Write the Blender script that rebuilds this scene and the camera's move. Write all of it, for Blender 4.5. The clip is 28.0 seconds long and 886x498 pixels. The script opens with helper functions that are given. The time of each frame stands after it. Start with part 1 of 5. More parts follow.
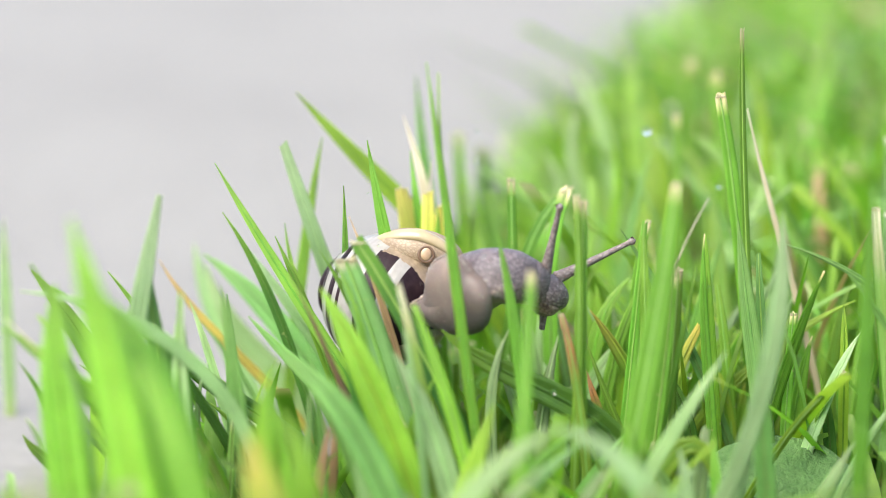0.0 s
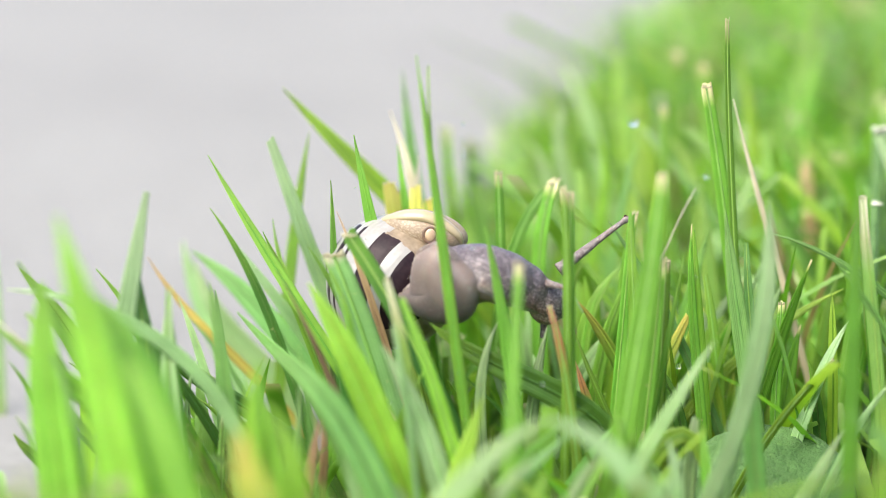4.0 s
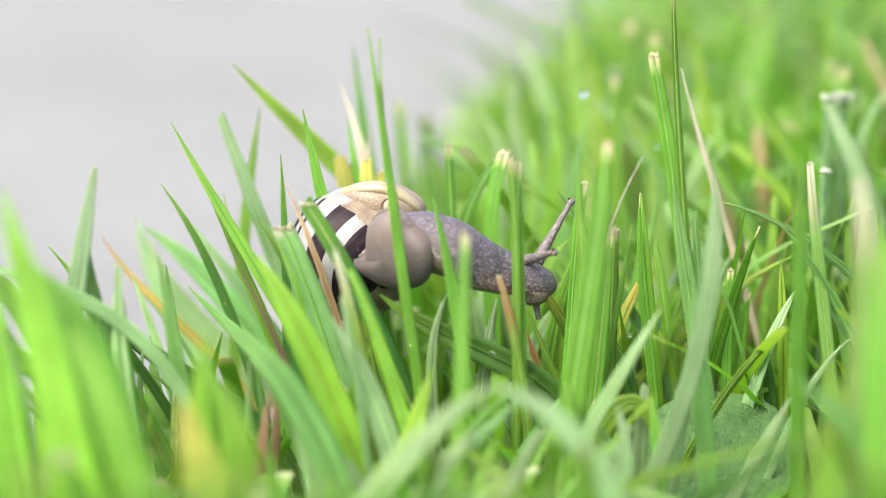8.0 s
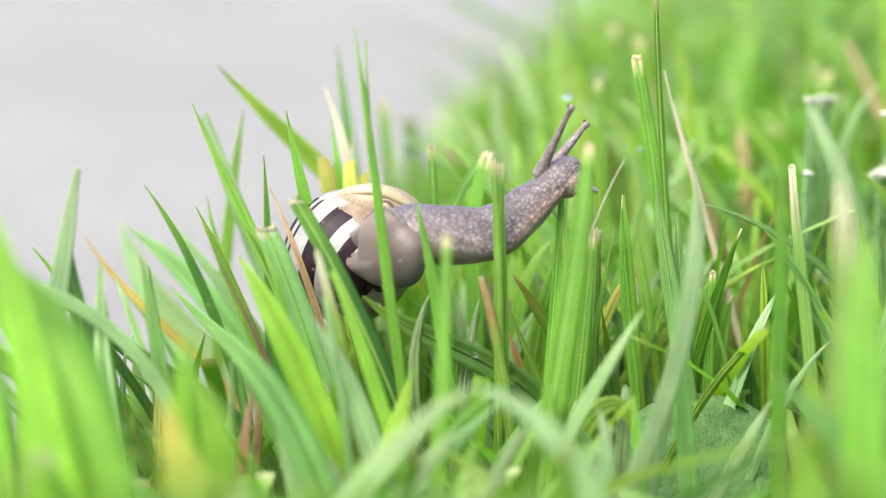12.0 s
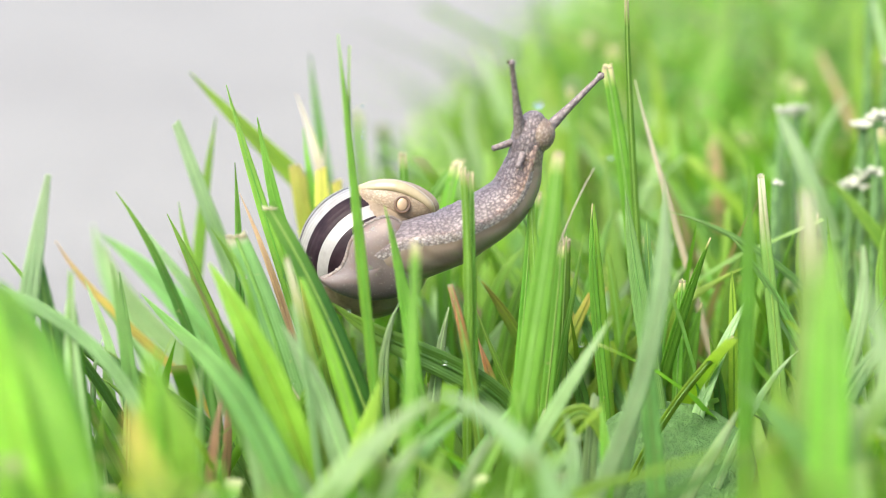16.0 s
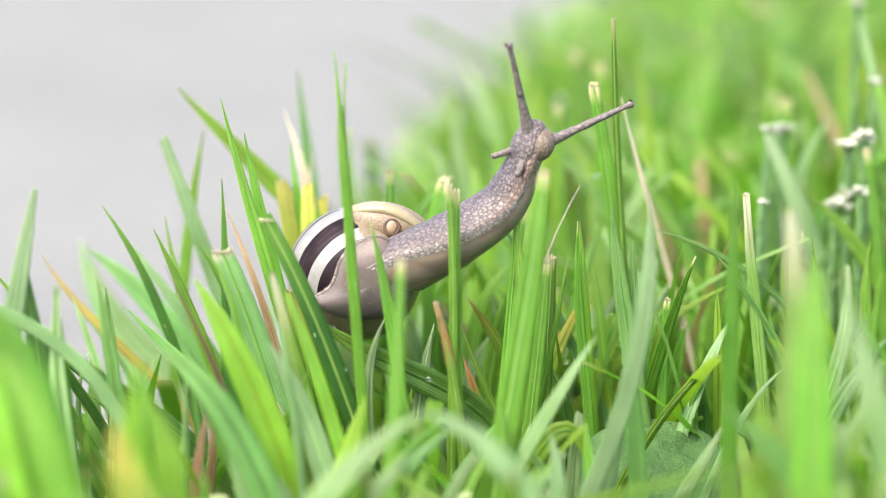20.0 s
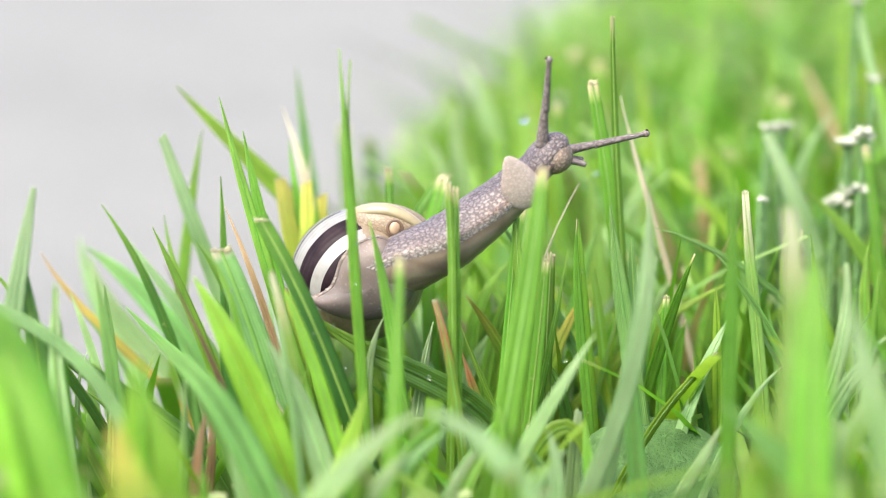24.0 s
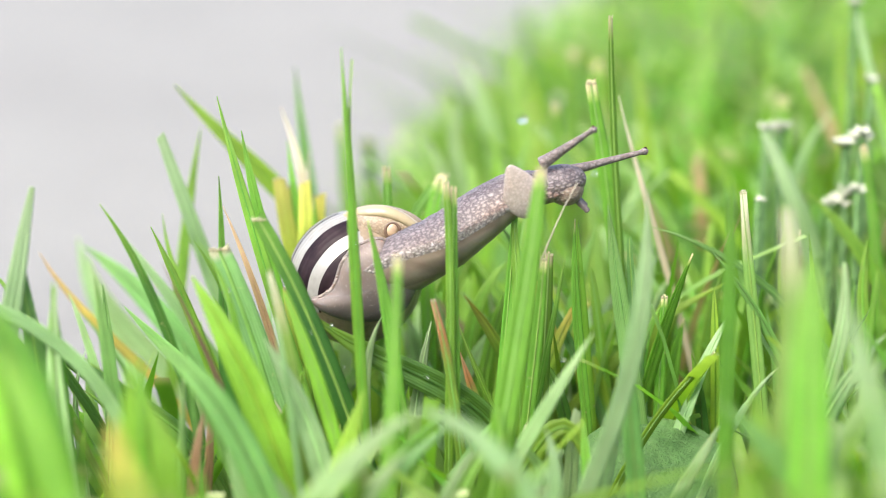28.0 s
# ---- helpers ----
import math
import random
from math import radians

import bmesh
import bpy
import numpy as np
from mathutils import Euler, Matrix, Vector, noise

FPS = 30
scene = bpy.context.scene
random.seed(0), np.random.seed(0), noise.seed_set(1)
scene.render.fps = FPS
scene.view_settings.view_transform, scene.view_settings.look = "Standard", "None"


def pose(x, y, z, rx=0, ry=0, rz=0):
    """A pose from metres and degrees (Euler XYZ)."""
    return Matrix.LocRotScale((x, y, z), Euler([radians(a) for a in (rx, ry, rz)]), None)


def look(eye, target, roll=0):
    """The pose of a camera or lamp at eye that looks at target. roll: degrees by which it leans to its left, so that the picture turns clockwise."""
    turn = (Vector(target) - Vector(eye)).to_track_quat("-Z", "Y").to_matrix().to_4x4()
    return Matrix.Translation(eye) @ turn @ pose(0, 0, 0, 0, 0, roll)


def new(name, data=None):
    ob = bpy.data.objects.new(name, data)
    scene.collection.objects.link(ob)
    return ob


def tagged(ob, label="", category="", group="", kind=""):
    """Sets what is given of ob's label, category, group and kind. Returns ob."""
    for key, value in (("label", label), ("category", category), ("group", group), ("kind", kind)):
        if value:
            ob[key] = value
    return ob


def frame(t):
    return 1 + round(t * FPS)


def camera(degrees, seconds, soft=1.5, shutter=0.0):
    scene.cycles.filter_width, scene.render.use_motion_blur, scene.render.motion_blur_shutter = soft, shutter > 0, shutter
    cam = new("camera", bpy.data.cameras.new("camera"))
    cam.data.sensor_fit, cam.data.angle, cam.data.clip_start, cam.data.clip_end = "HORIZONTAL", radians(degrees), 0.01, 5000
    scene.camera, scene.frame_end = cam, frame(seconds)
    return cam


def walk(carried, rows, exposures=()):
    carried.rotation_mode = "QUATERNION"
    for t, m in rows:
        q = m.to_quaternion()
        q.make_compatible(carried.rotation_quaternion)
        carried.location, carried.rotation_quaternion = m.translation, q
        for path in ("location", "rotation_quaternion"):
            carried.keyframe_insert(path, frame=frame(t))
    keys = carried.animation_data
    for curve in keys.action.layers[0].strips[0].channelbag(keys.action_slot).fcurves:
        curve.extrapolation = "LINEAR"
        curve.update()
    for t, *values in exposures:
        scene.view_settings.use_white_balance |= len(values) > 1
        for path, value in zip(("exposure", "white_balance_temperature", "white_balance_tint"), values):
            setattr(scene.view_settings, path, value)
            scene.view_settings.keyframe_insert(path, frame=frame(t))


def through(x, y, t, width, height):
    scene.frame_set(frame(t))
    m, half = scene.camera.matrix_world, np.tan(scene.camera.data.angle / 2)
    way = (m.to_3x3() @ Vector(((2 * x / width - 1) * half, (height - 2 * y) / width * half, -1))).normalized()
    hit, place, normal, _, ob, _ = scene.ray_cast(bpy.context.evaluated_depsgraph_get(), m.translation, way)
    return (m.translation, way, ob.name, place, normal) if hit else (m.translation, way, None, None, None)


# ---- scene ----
cam = camera(20, 28.0, soft=0.85, shutter=0.0)
cam.data.dof.use_dof = True
cam.data.dof.focus_distance = 0.371
cam.data.dof.aperture_fstop = 6.8
cam.data.dof.aperture_blades = 7


def eye(x, y, z, tilt, pan, roll):
    """A camera pose: millimetres, and degrees of tilt, pan and lean."""
    return pose(x / 1000, y / 1000, z / 1000, 90 + tilt, 0, pan) @ pose(0, 0, 0, 0, 0, roll)


PATH = [
    (0, eye(-10.02, -354.70, 135.15, -13.988, 1.328, 0.494)),
    (0.5, eye(-9.91, -354.73, 135.04, -14.012, 1.324, 0.510)),
    (1, eye(-9.89, -354.73, 134.98, -14.034, 1.325, 0.478)),
    (1.5, eye(-9.77, -354.79, 135.04, -14.032, 1.290, 0.445)),
    (2, eye(-9.61, -354.85, 134.98, -14.028, 1.281, 0.381)),
    (2.5, eye(-9.55, -354.85, 134.80, -14.058, 1.293, 0.292)),
    (3, eye(-9.30, -354.94, 134.68, -14.098, 1.267, 0.194)),
    (3.5, eye(-9.28, -354.94, 134.63, -14.089, 1.288, -0.009)),
    (5.5, eye(-6.68, -356.17, 135.15, -13.958, 0.887, -0.560)),
    (6, eye(-6.08, -356.35, 134.63, -14.061, 0.863, -0.667)),
    (6.5, eye(-5.71, -356.44, 134.16, -14.134, 0.867, -0.788)),
    (7, eye(-5.20, -356.56, 133.45, -14.266, 0.857, -0.828)),
    (7.5, eye(-4.80, -356.69, 133.10, -14.319, 0.844, -0.872)),
    (8, eye(-4.23, -356.90, 132.87, -14.365, 0.792, -0.852)),
    (8.5, eye(-3.96, -356.99, 132.69, -14.396, 0.767, -0.865)),
    (9, eye(-3.71, -357.08, 132.57, -14.413, 0.740, -0.805)),
    (9.5, eye(-3.52, -357.18, 132.64, -14.400, 0.707, -0.878)),
    (10, eye(-3.27, -357.27, 132.52, -14.416, 0.690, -0.796)),
    (10.5, eye(-3.32, -357.27, 132.64, -14.409, 0.680, -0.828)),
    (11, eye(-3.27, -357.30, 132.69, -14.392, 0.664, -0.769)),
    (11.5, eye(-3.07, -357.42, 132.93, -14.355, 0.624, -0.742)),
    (12, eye(-2.88, -357.51, 132.98, -14.331, 0.596, -0.670)),
    (12.5, eye(-2.65, -357.60, 132.93, -14.333, 0.555, -0.590)),
    (14.5, eye(-2.26, -357.79, 132.98, -14.319, 0.486, -0.553)),
    (15, eye(-1.58, -358.15, 133.45, -14.229, 0.337, -0.445)),
    (15.5, eye(-0.94, -358.43, 133.40, -14.221, 0.259, -0.322)),
    (16, eye(-0.77, -358.52, 133.51, -14.198, 0.229, -0.342)),
    (16.5, eye(-0.58, -358.61, 133.57, -14.180, 0.193, -0.326)),
    (17, eye(-0.48, -358.67, 133.69, -14.156, 0.169, -0.280)),
    (17.5, eye(-0.27, -358.86, 134.27, -14.031, 0.068, -0.075)),
    (18, eye(-0.16, -358.95, 134.57, -13.990, 0.016, 0.040)),
    (18.5, eye(-0.16, -358.95, 134.57, -13.977, 0.022, 0.058)),
    (19, eye(-0.09, -358.98, 134.57, -13.974, 0.015, 0.024)),
    (19.5, eye(-0.11, -358.98, 134.63, -13.976, 0.008, 0.082)),
    (20, eye(-0.11, -358.98, 134.63, -13.967, -0.002, 0.075)),
    (20.5, eye(-0.02, -359.01, 134.57, -13.966, 0.011, 0.064)),
    (21, eye(0.07, -359.04, 134.51, -13.972, -0.011, 0.013)),
    (21.5, eye(0.00, -359.01, 134.51, -13.987, -0.007, 0.061)),
    (23.5, eye(0.11, -359.04, 134.39, -14.005, -0.002, 0.029)),
    (24, eye(0.00, -359.01, 134.51, -13.992, -0.007, 0.020)),
    (24.5, eye(0.00, -359.01, 134.51, -13.987, -0.020, 0.073)),
    (25, eye(0.00, -359.01, 134.51, -13.995, -0.008, 0.046)),
    (25.5, eye(0.00, -359.01, 134.51, -13.994, -0.007, 0.047)),
    (26, eye(0.09, -359.04, 134.45, -14.000, -0.007, 0.034)),
    (26.5, eye(0.09, -359.04, 134.45, -14.002, -0.009, 0.034)),
    (27, eye(0.16, -359.07, 134.45, -14.001, -0.017, 0.037)),
    (27.5, eye(0.14, -359.07, 134.51, -13.993, -0.025, 0.074)),
    (28, eye(0.23, -359.10, 134.45, -13.990, -0.014, 0.044)),
]
walk(cam, PATH, exposures=[(0, 1.82), (7, 1.83), (9, 1.89), (28, 1.89)])

# ---- light: bright overcast day ----
world = bpy.data.worlds.new("overcast_sky")
scene.world = world
world.use_nodes = True
sky = world.node_tree.nodes.new("ShaderNodeTexSky")
sky.sky_type = "NISHITA"
sky.sun_disc = False
sky.sun_elevation = radians(57)
sky.sun_rotation = radians(219)
sky.dust_density = 4.0
sky.air_density = 0.6
world.node_tree.links.new(sky.outputs[0], world.node_tree.nodes["Background"].inputs[0])
world.node_tree.nodes["Background"].inputs[1].default_value = 0.15
sun = new("sun", bpy.data.lights.new("sun", "SUN"))
sun.data.energy = 1.35
sun.data.angle = radians(55)
sun.data.color = (1.0, 0.95, 0.86)
sun.matrix_world = look((-0.45, -0.55, 1.1), (0, 0, 0))
scene.view_settings.use_white_balance = False


# ---- materials ----
def material(name):
    m = bpy.data.materials.new(name)
    m.use_nodes = True
    nt = m.node_tree
    return m, nt, nt.nodes["Principled BSDF"], nt.nodes["Material Output"]


def node(nt, kind, **values):
    n = nt.nodes.new(kind)
    for key, value in values.items():
        n.inputs[key.replace("_", " ")].default_value = value
    return n


def ramp(nt, source, stops):
    r = nt.nodes.new("ShaderNodeValToRGB")
    el = r.color_ramp.elements
    el.remove(el[1])
    el[0].position, el[0].color = stops[0][0], (*stops[0][1], 1)
    for at, c in stops[1:]:
        el.new(at).color = (*c, 1)
    nt.links.new(source, r.inputs[0])
    return r.outputs[0]


def mix(nt, kind, factor, a, b):
    m = nt.nodes.new("ShaderNodeMix")
    m.data_type, m.blend_type = "RGBA", kind
    for socket, value in ((m.inputs[0], factor), (m.inputs[6], a), (m.inputs[7], b)):
        if hasattr(value, "is_linked"):
            nt.links.new(value, socket)
        else:
            socket.default_value = value if not isinstance(value, tuple) else (*value, 1)
    return m.outputs[2]


def grass_material(name, foot, middle, tip, through=0.42, rough=0.42, spread=0.25, island=False, end=None, fade=0.8):
    """A blade: pale foot, coloured middle, tip; ribs along it; light comes through. end: the colour of a dry cut end."""
    m, nt, bsdf, out = material(name)
    uv = nt.nodes.new("ShaderNodeUVMap")
    split = nt.nodes.new("ShaderNodeSeparateXYZ")
    nt.links.new(uv.outputs[0], split.inputs[0])
    stops = [(0.0, foot), (0.3, middle), (0.72, middle), (0.97, tip)]
    if end:
        stops = [(0.0, foot), (0.3, middle), (fade, middle), (0.5 * fade + 0.485, tip), (0.988, end)]
    along = ramp(nt, split.outputs[1], stops)
    coords = nt.nodes.new("ShaderNodeTexCoord")
    blotch = node(nt, "ShaderNodeTexNoise", Scale=130.0, Detail=5.0, Roughness=0.6)
    nt.links.new(coords.outputs["Object"], blotch.inputs[0])
    # ribs across the width
    ribs = nt.nodes.new("ShaderNodeMath")
    ribs.operation = "MULTIPLY"
    ribs.inputs[1].default_value = 62.0
    nt.links.new(split.outputs[0], ribs.inputs[0])
    wave = nt.nodes.new("ShaderNodeMath")
    wave.operation = "SINE"
    nt.links.new(ribs.outputs[0], wave.inputs[0])
    c = mix(nt, "MULTIPLY", 0.55, along, ramp(nt, blotch.outputs[0], [(0.3, (0.62, 0.66, 0.55)), (0.65, (1.12, 1.08, 1.1))]))
    c = mix(nt, "MULTIPLY", 0.2, c, ramp(nt, wave.outputs[0], [(0.15, (0.60, 0.68, 0.52)), (0.9, (1.2, 1.16, 1.2))]))
    # small pale and brown flecks
    fleck = node(nt, "ShaderNodeTexNoise", Scale=900.0, Detail=2.0)
    nt.links.new(coords.outputs["Object"], fleck.inputs[0])
    c = mix(nt, "MIX", ramp(nt, fleck.outputs[0], [(0.70, (0, 0, 0)), (0.78, (0.55, 0.55, 0.55))]), c, (0.42, 0.44, 0.18))
    if island:
        rnd = nt.nodes.new("ShaderNodeNewGeometry").outputs["Random Per Island"]
    else:
        rnd = nt.nodes.new("ShaderNodeObjectInfo").outputs["Random"]
    hsv = nt.nodes.new("ShaderNodeHueSaturation")
    vary = ramp(nt, rnd, [(0.0, (1 - spread,) * 3), (1.0, (1 + spread,) * 3)])
    nt.links.new(vary, hsv.inputs["Value"])
    shift = nt.nodes.new("ShaderNodeMapRange")
    shift.inputs["To Min"].default_value, shift.inputs["To Max"].default_value = 0.484, 0.512
    flip = nt.nodes.new("ShaderNodeMath")
    flip.operation = "PINGPONG"
    flip.inputs[1].default_value = 0.19
    nt.links.new(rnd, flip.inputs[0])
    shift.inputs["From Max"].default_value = 0.19
    nt.links.new(flip.outputs[0], shift.inputs["Value"])
    nt.links.new(shift.outputs[0], hsv.inputs["Hue"])
    nt.links.new(c, hsv.inputs["Color"])
    c = hsv.outputs[0]
    nt.links.new(c, bsdf.inputs["Base Color"])
    bsdf.inputs["Roughness"].default_value = rough
    bsdf.inputs["Specular IOR Level"].default_value = 0.5
    bsdf.inputs["Coat Weight"].default_value = 0.25
    bsdf.inputs["Coat Roughness"].default_value = 0.28
    bump = node(nt, "ShaderNodeBump", Strength=0.35, Distance=0.00012)
    nt.links.new(wave.outputs[0], bump.inputs["Height"])
    nt.links.new(bump.outputs[0], bsdf.inputs["Normal"])
    trans = nt.nodes.new("ShaderNodeBsdfTranslucent")
    warm = mix(nt, "MULTIPLY", 1.0, c, (1.25, 1.2, 0.62))
    nt.links.new(warm, trans.inputs[0])
    blend = nt.nodes.new("ShaderNodeMixShader")
    blend.inputs[0].default_value = through + 0.04
    nt.links.new(bsdf.outputs[0], blend.inputs[1])
    nt.links.new(trans.outputs[0], blend.inputs[2])
    nt.links.new(blend.outputs[0], out.inputs[0])
    return m


FOOT = (0.36, 0.46, 0.16)
DRY = (0.80, 0.72, 0.50)
GRASS = {
    "green": grass_material("grass_green", FOOT, (0.20, 0.45, 0.05), (0.26, 0.48, 0.08)),
    "bright": grass_material("grass_bright", FOOT, (0.29, 0.51, 0.055), (0.35, 0.56, 0.09), through=0.48),
    "blue": grass_material("grass_blue_green", FOOT, (0.21, 0.44, 0.115), (0.26, 0.47, 0.14), through=0.40),
    # deep green, with the shade among the blades put into its colour; lit tip
    "dark": grass_material("grass_dark", (0.2, 0.33, 0.08), (0.07, 0.205, 0.026), (0.20, 0.40, 0.045), through=0.4),
    "pale": grass_material("grass_pale", FOOT, (0.35, 0.55, 0.25), (0.46, 0.62, 0.36), through=0.42),
    "cut": grass_material("grass_cut", FOOT, (0.18, 0.41, 0.045), (0.36, 0.52, 0.12), end=DRY, fade=0.95),
    "yellow": grass_material("grass_yellowing", FOOT, (0.28, 0.48, 0.06), (0.50, 0.66, 0.10), end=(0.72, 0.72, 0.22), through=0.5, fade=0.55, spread=0.2),
    "straw": grass_material("grass_straw", (0.42, 0.40, 0.22), (0.55, 0.50, 0.34), (0.72, 0.68, 0.58), through=0.3, rough=0.6),
    "rust": grass_material("grass_rust", (0.30, 0.34, 0.08), (0.60, 0.52, 0.10), (0.58, 0.42, 0.18), through=0.3, rough=0.6),
    "rusty": grass_material("grass_rusty_end", FOOT, (0.22, 0.42, 0.06), (0.52, 0.30, 0.10), end=(0.62, 0.40, 0.22), fade=0.75),
    "bleached": grass_material("grass_bleached", FOOT, (0.28, 0.47, 0.11), (0.62, 0.62, 0.40), end=(0.86, 0.84, 0.74)),
    "gold": grass_material("grass_gold_tip", FOOT, (0.28, 0.50, 0.06), (0.62, 0.58, 0.14)),
    "lime": grass_material("grass_lime", FOOT, (0.38, 0.60, 0.13), (0.43, 0.63, 0.18), through=0.5),
    "frosted": grass_material("grass_frosted_end", FOOT, (0.225, 0.415, 0.14), (0.25, 0.43, 0.165), end=(0.52, 0.51, 0.37), fade=0.96, through=0.4),
    "umber": grass_material("grass_umber", (0.12, 0.08, 0.035), (0.16, 0.105, 0.05), (0.24, 0.15, 0.08), through=0.15, rough=0.6),
    "brown": grass_material("grass_brown", (0.30, 0.18, 0.08), (0.40, 0.26, 0.13), (0.46, 0.34, 0.20), through=0.2, rough=0.6),
}
FRAYED = grass_material("grass_frayed", (0.50, 0.46, 0.26), (0.58, 0.53, 0.37), (0.66, 0.62, 0.53), through=0.3, rough=0.7)
RIB = {
    False: grass_material("midrib_green", FOOT, (0.27, 0.50, 0.10), (0.30, 0.50, 0.12), through=0.3),
    True: grass_material("midrib_dry", DRY, (0.50, 0.40, 0.22), DRY, through=0.2),
}
LAWN = {
    "green": grass_material("lawn_green", FOOT, (0.142, 0.345, 0.028), (0.21, 0.39, 0.062), island=True, spread=0.45, end=(0.462, 0.504, 0.269), fade=0.9),
    "bright": grass_material("lawn_bright", FOOT, (0.212, 0.425, 0.031), (0.268, 0.452, 0.07), island=True, spread=0.35, through=0.5),
    "blue": grass_material("lawn_blue_green", FOOT, (0.19, 0.39, 0.092), (0.27, 0.44, 0.14), island=True, spread=0.4),
    "straw": grass_material("lawn_straw", (0.336, 0.319, 0.168), (0.420, 0.353, 0.185), (0.554, 0.470, 0.319), island=True, spread=0.3, through=0.3),
}


def rough_material(name, dark, light, scale, rough=0.9, bump=0.6, depth=0.001, fine=8.0):
    m, nt, bsdf, out = material(name)
    coords = nt.nodes.new("ShaderNodeTexCoord")
    big = node(nt, "ShaderNodeTexNoise", Scale=scale, Detail=6.0, Roughness=0.6)
    small = node(nt, "ShaderNodeTexNoise", Scale=scale * fine, Detail=4.0, Roughness=0.7)
    for n in (big, small):
        nt.links.new(coords.outputs["Object"], n.inputs[0])
    c = ramp(nt, big.outputs[0], [(0.3, dark), (0.7, light)])
    c = mix(nt, "MULTIPLY", 0.5, c, ramp(nt, small.outputs[0], [(0.3, (0.7, 0.7, 0.7)), (0.7, (1.15, 1.15, 1.15))]))
    nt.links.new(c, bsdf.inputs["Base Color"])
    bsdf.inputs["Roughness"].default_value = rough
    b = node(nt, "ShaderNodeBump", Strength=bump, Distance=depth)
    nt.links.new(small.outputs[0], b.inputs["Height"])
    nt.links.new(b.outputs[0], bsdf.inputs["Normal"])
    return m


CONCRETE = rough_material("concrete", (0.160, 0.162, 0.152), (0.193, 0.196, 0.183), 14.0, fine=14.0)
SOIL = rough_material("soil", (0.04, 0.035, 0.02), (0.08, 0.08, 0.035), 60.0, bump=1.0, depth=0.004)
LEAF = rough_material("leaf_green", (0.05, 0.135, 0.028), (0.11, 0.23, 0.06), 320.0, rough=0.55, bump=1.0, depth=0.0012, fine=3.0)


def water_material():
    m, nt, bsdf, out = material("water")
    bsdf.inputs["Roughness"].default_value = 0.02
    bsdf.inputs["IOR"].default_value = 1.33
    bsdf.inputs["Transmission Weight"].default_value = 1.0
    bsdf.inputs["Base Color"].default_value = (0.97, 1, 0.98, 1)
    return m


WATER = water_material()


# ---- helpers for meshes ----
def part(name, bm, mat, parent=None, label=""):
    """Links a bmesh as one mesh object, under a thing if one is given."""
    data = bpy.data.meshes.new(name)
    bm.to_mesh(data)
    bm.free()
    for p in data.polygons:
        p.use_smooth = True
    for m in mat if isinstance(mat, list) else [mat]:
        data.materials.append(m)
    ob = new(name, data)
    ob.parent = parent
    if label:
        tagged(ob, label)
    return ob


def ribbon(points, widths, turn, fold=0.28, thick=0.00016, ragged=0.0, rng=random):
    """Corners, faces and (across, along) of a folded, thin solid blade along the points."""
    n = len(points)
    verts, uvs, faces = [], [], []
    for i, p in enumerate(points):
        t = (points[min(i + 1, n - 1)] - points[max(i - 1, 0)]).normalized()
        face = Vector((math.sin(turn), -math.cos(turn), 0.12))
        side = t.cross(face)
        if side.length < 1e-5:
            side = t.cross(Vector((0, 0, 1)))
        side.normalize()
        out = side.cross(t)
        half = widths[i] / 2
        v = i / (n - 1)
        for j, (a, d) in enumerate(((-1, 0.0), (-0.5, 0.62), (0, 1.0), (0.5, 0.62), (1, 0.0))):
            jag = rng.uniform(-ragged, ragged) if ragged and i == n - 1 else 0
            q = p + side * a * half + out * (-d) * fold * half + t * jag
            for k in (1, -1):
                rim = 0.25 if abs(a) == 1 else 1.0
                verts.append(q + out * k * thick * 0.5 * rim)
                uvs.append((0.5 + a / 2, v))
    for i in range(n - 1):
        a, b = i * 10, i * 10 + 10
        for j in range(4):
            faces.append((a + 2 * j, a + 2 * j + 2, b + 2 * j + 2, b + 2 * j))
            faces.append((a + 2 * j + 3, a + 2 * j + 1, b + 2 * j + 1, b + 2 * j + 3))
        faces.append((a + 1, a, b, b + 1))
        faces.append((a + 8, a + 9, b + 9, b + 8))
    return verts, faces, uvs


def solid(name, verts, faces, uvs, mat):
    data = bpy.data.meshes.new(name)
    data.from_pydata([tuple(v) for v in verts], [], faces)
    layer = data.uv_layers.new(name="UVMap")
    index = np.empty(len(data.loops), dtype=np.int32)
    data.loops.foreach_get("vertex_index", index)
    layer.data.foreach_set("uv", np.array(uvs, dtype=np.float32)[index].ravel())
    data.polygons.foreach_set("use_smooth", np.ones(len(data.polygons), dtype=bool))
    data.materials.append(mat)
    return data


def bezier(a, b, c, d, n):
    out = []
    for i in range(n):
        u = i / (n - 1)
        out.append(a * (1 - u) ** 3 + b * 3 * u * (1 - u) ** 2 + c * 3 * u * u * (1 - u) + d * u ** 3)
    return out


LABELS = {
    "green": "fresh green folded grass blade rooted in the lawn",
    "bright": "broad bright yellow-green grass blade lit from behind",
    "blue": "bluish-green grass blade with fine ribs and a pointed tip",
    "dark": "dark green grass blade with shade put into its colour",
    "pale": "pale whitish-green grass blade arching over the lawn",
    "cut": "mown green grass blade with a dry frayed end",
    "yellow": "yellowing mown grass blade with a dry end",
    "straw": "dry whitish straw grass blade among green ones",
    "rust": "dying orange-brown grass blade in the lawn",
    "rusty": "green grass blade with a withered orange end",
    "bleached": "green grass blade with a bleached white end",
    "gold": "broad green grass blade with a golden yellow tip",
    "lime": "broad soft lime-green grass blade",
    "frosted": "broad bluish-green grass blade with a torn whitish end",
    "umber": "thin dark brown dead grass stem",
    "brown": "thin dry brown grass stem",
}


dew = []
fine_dew = []


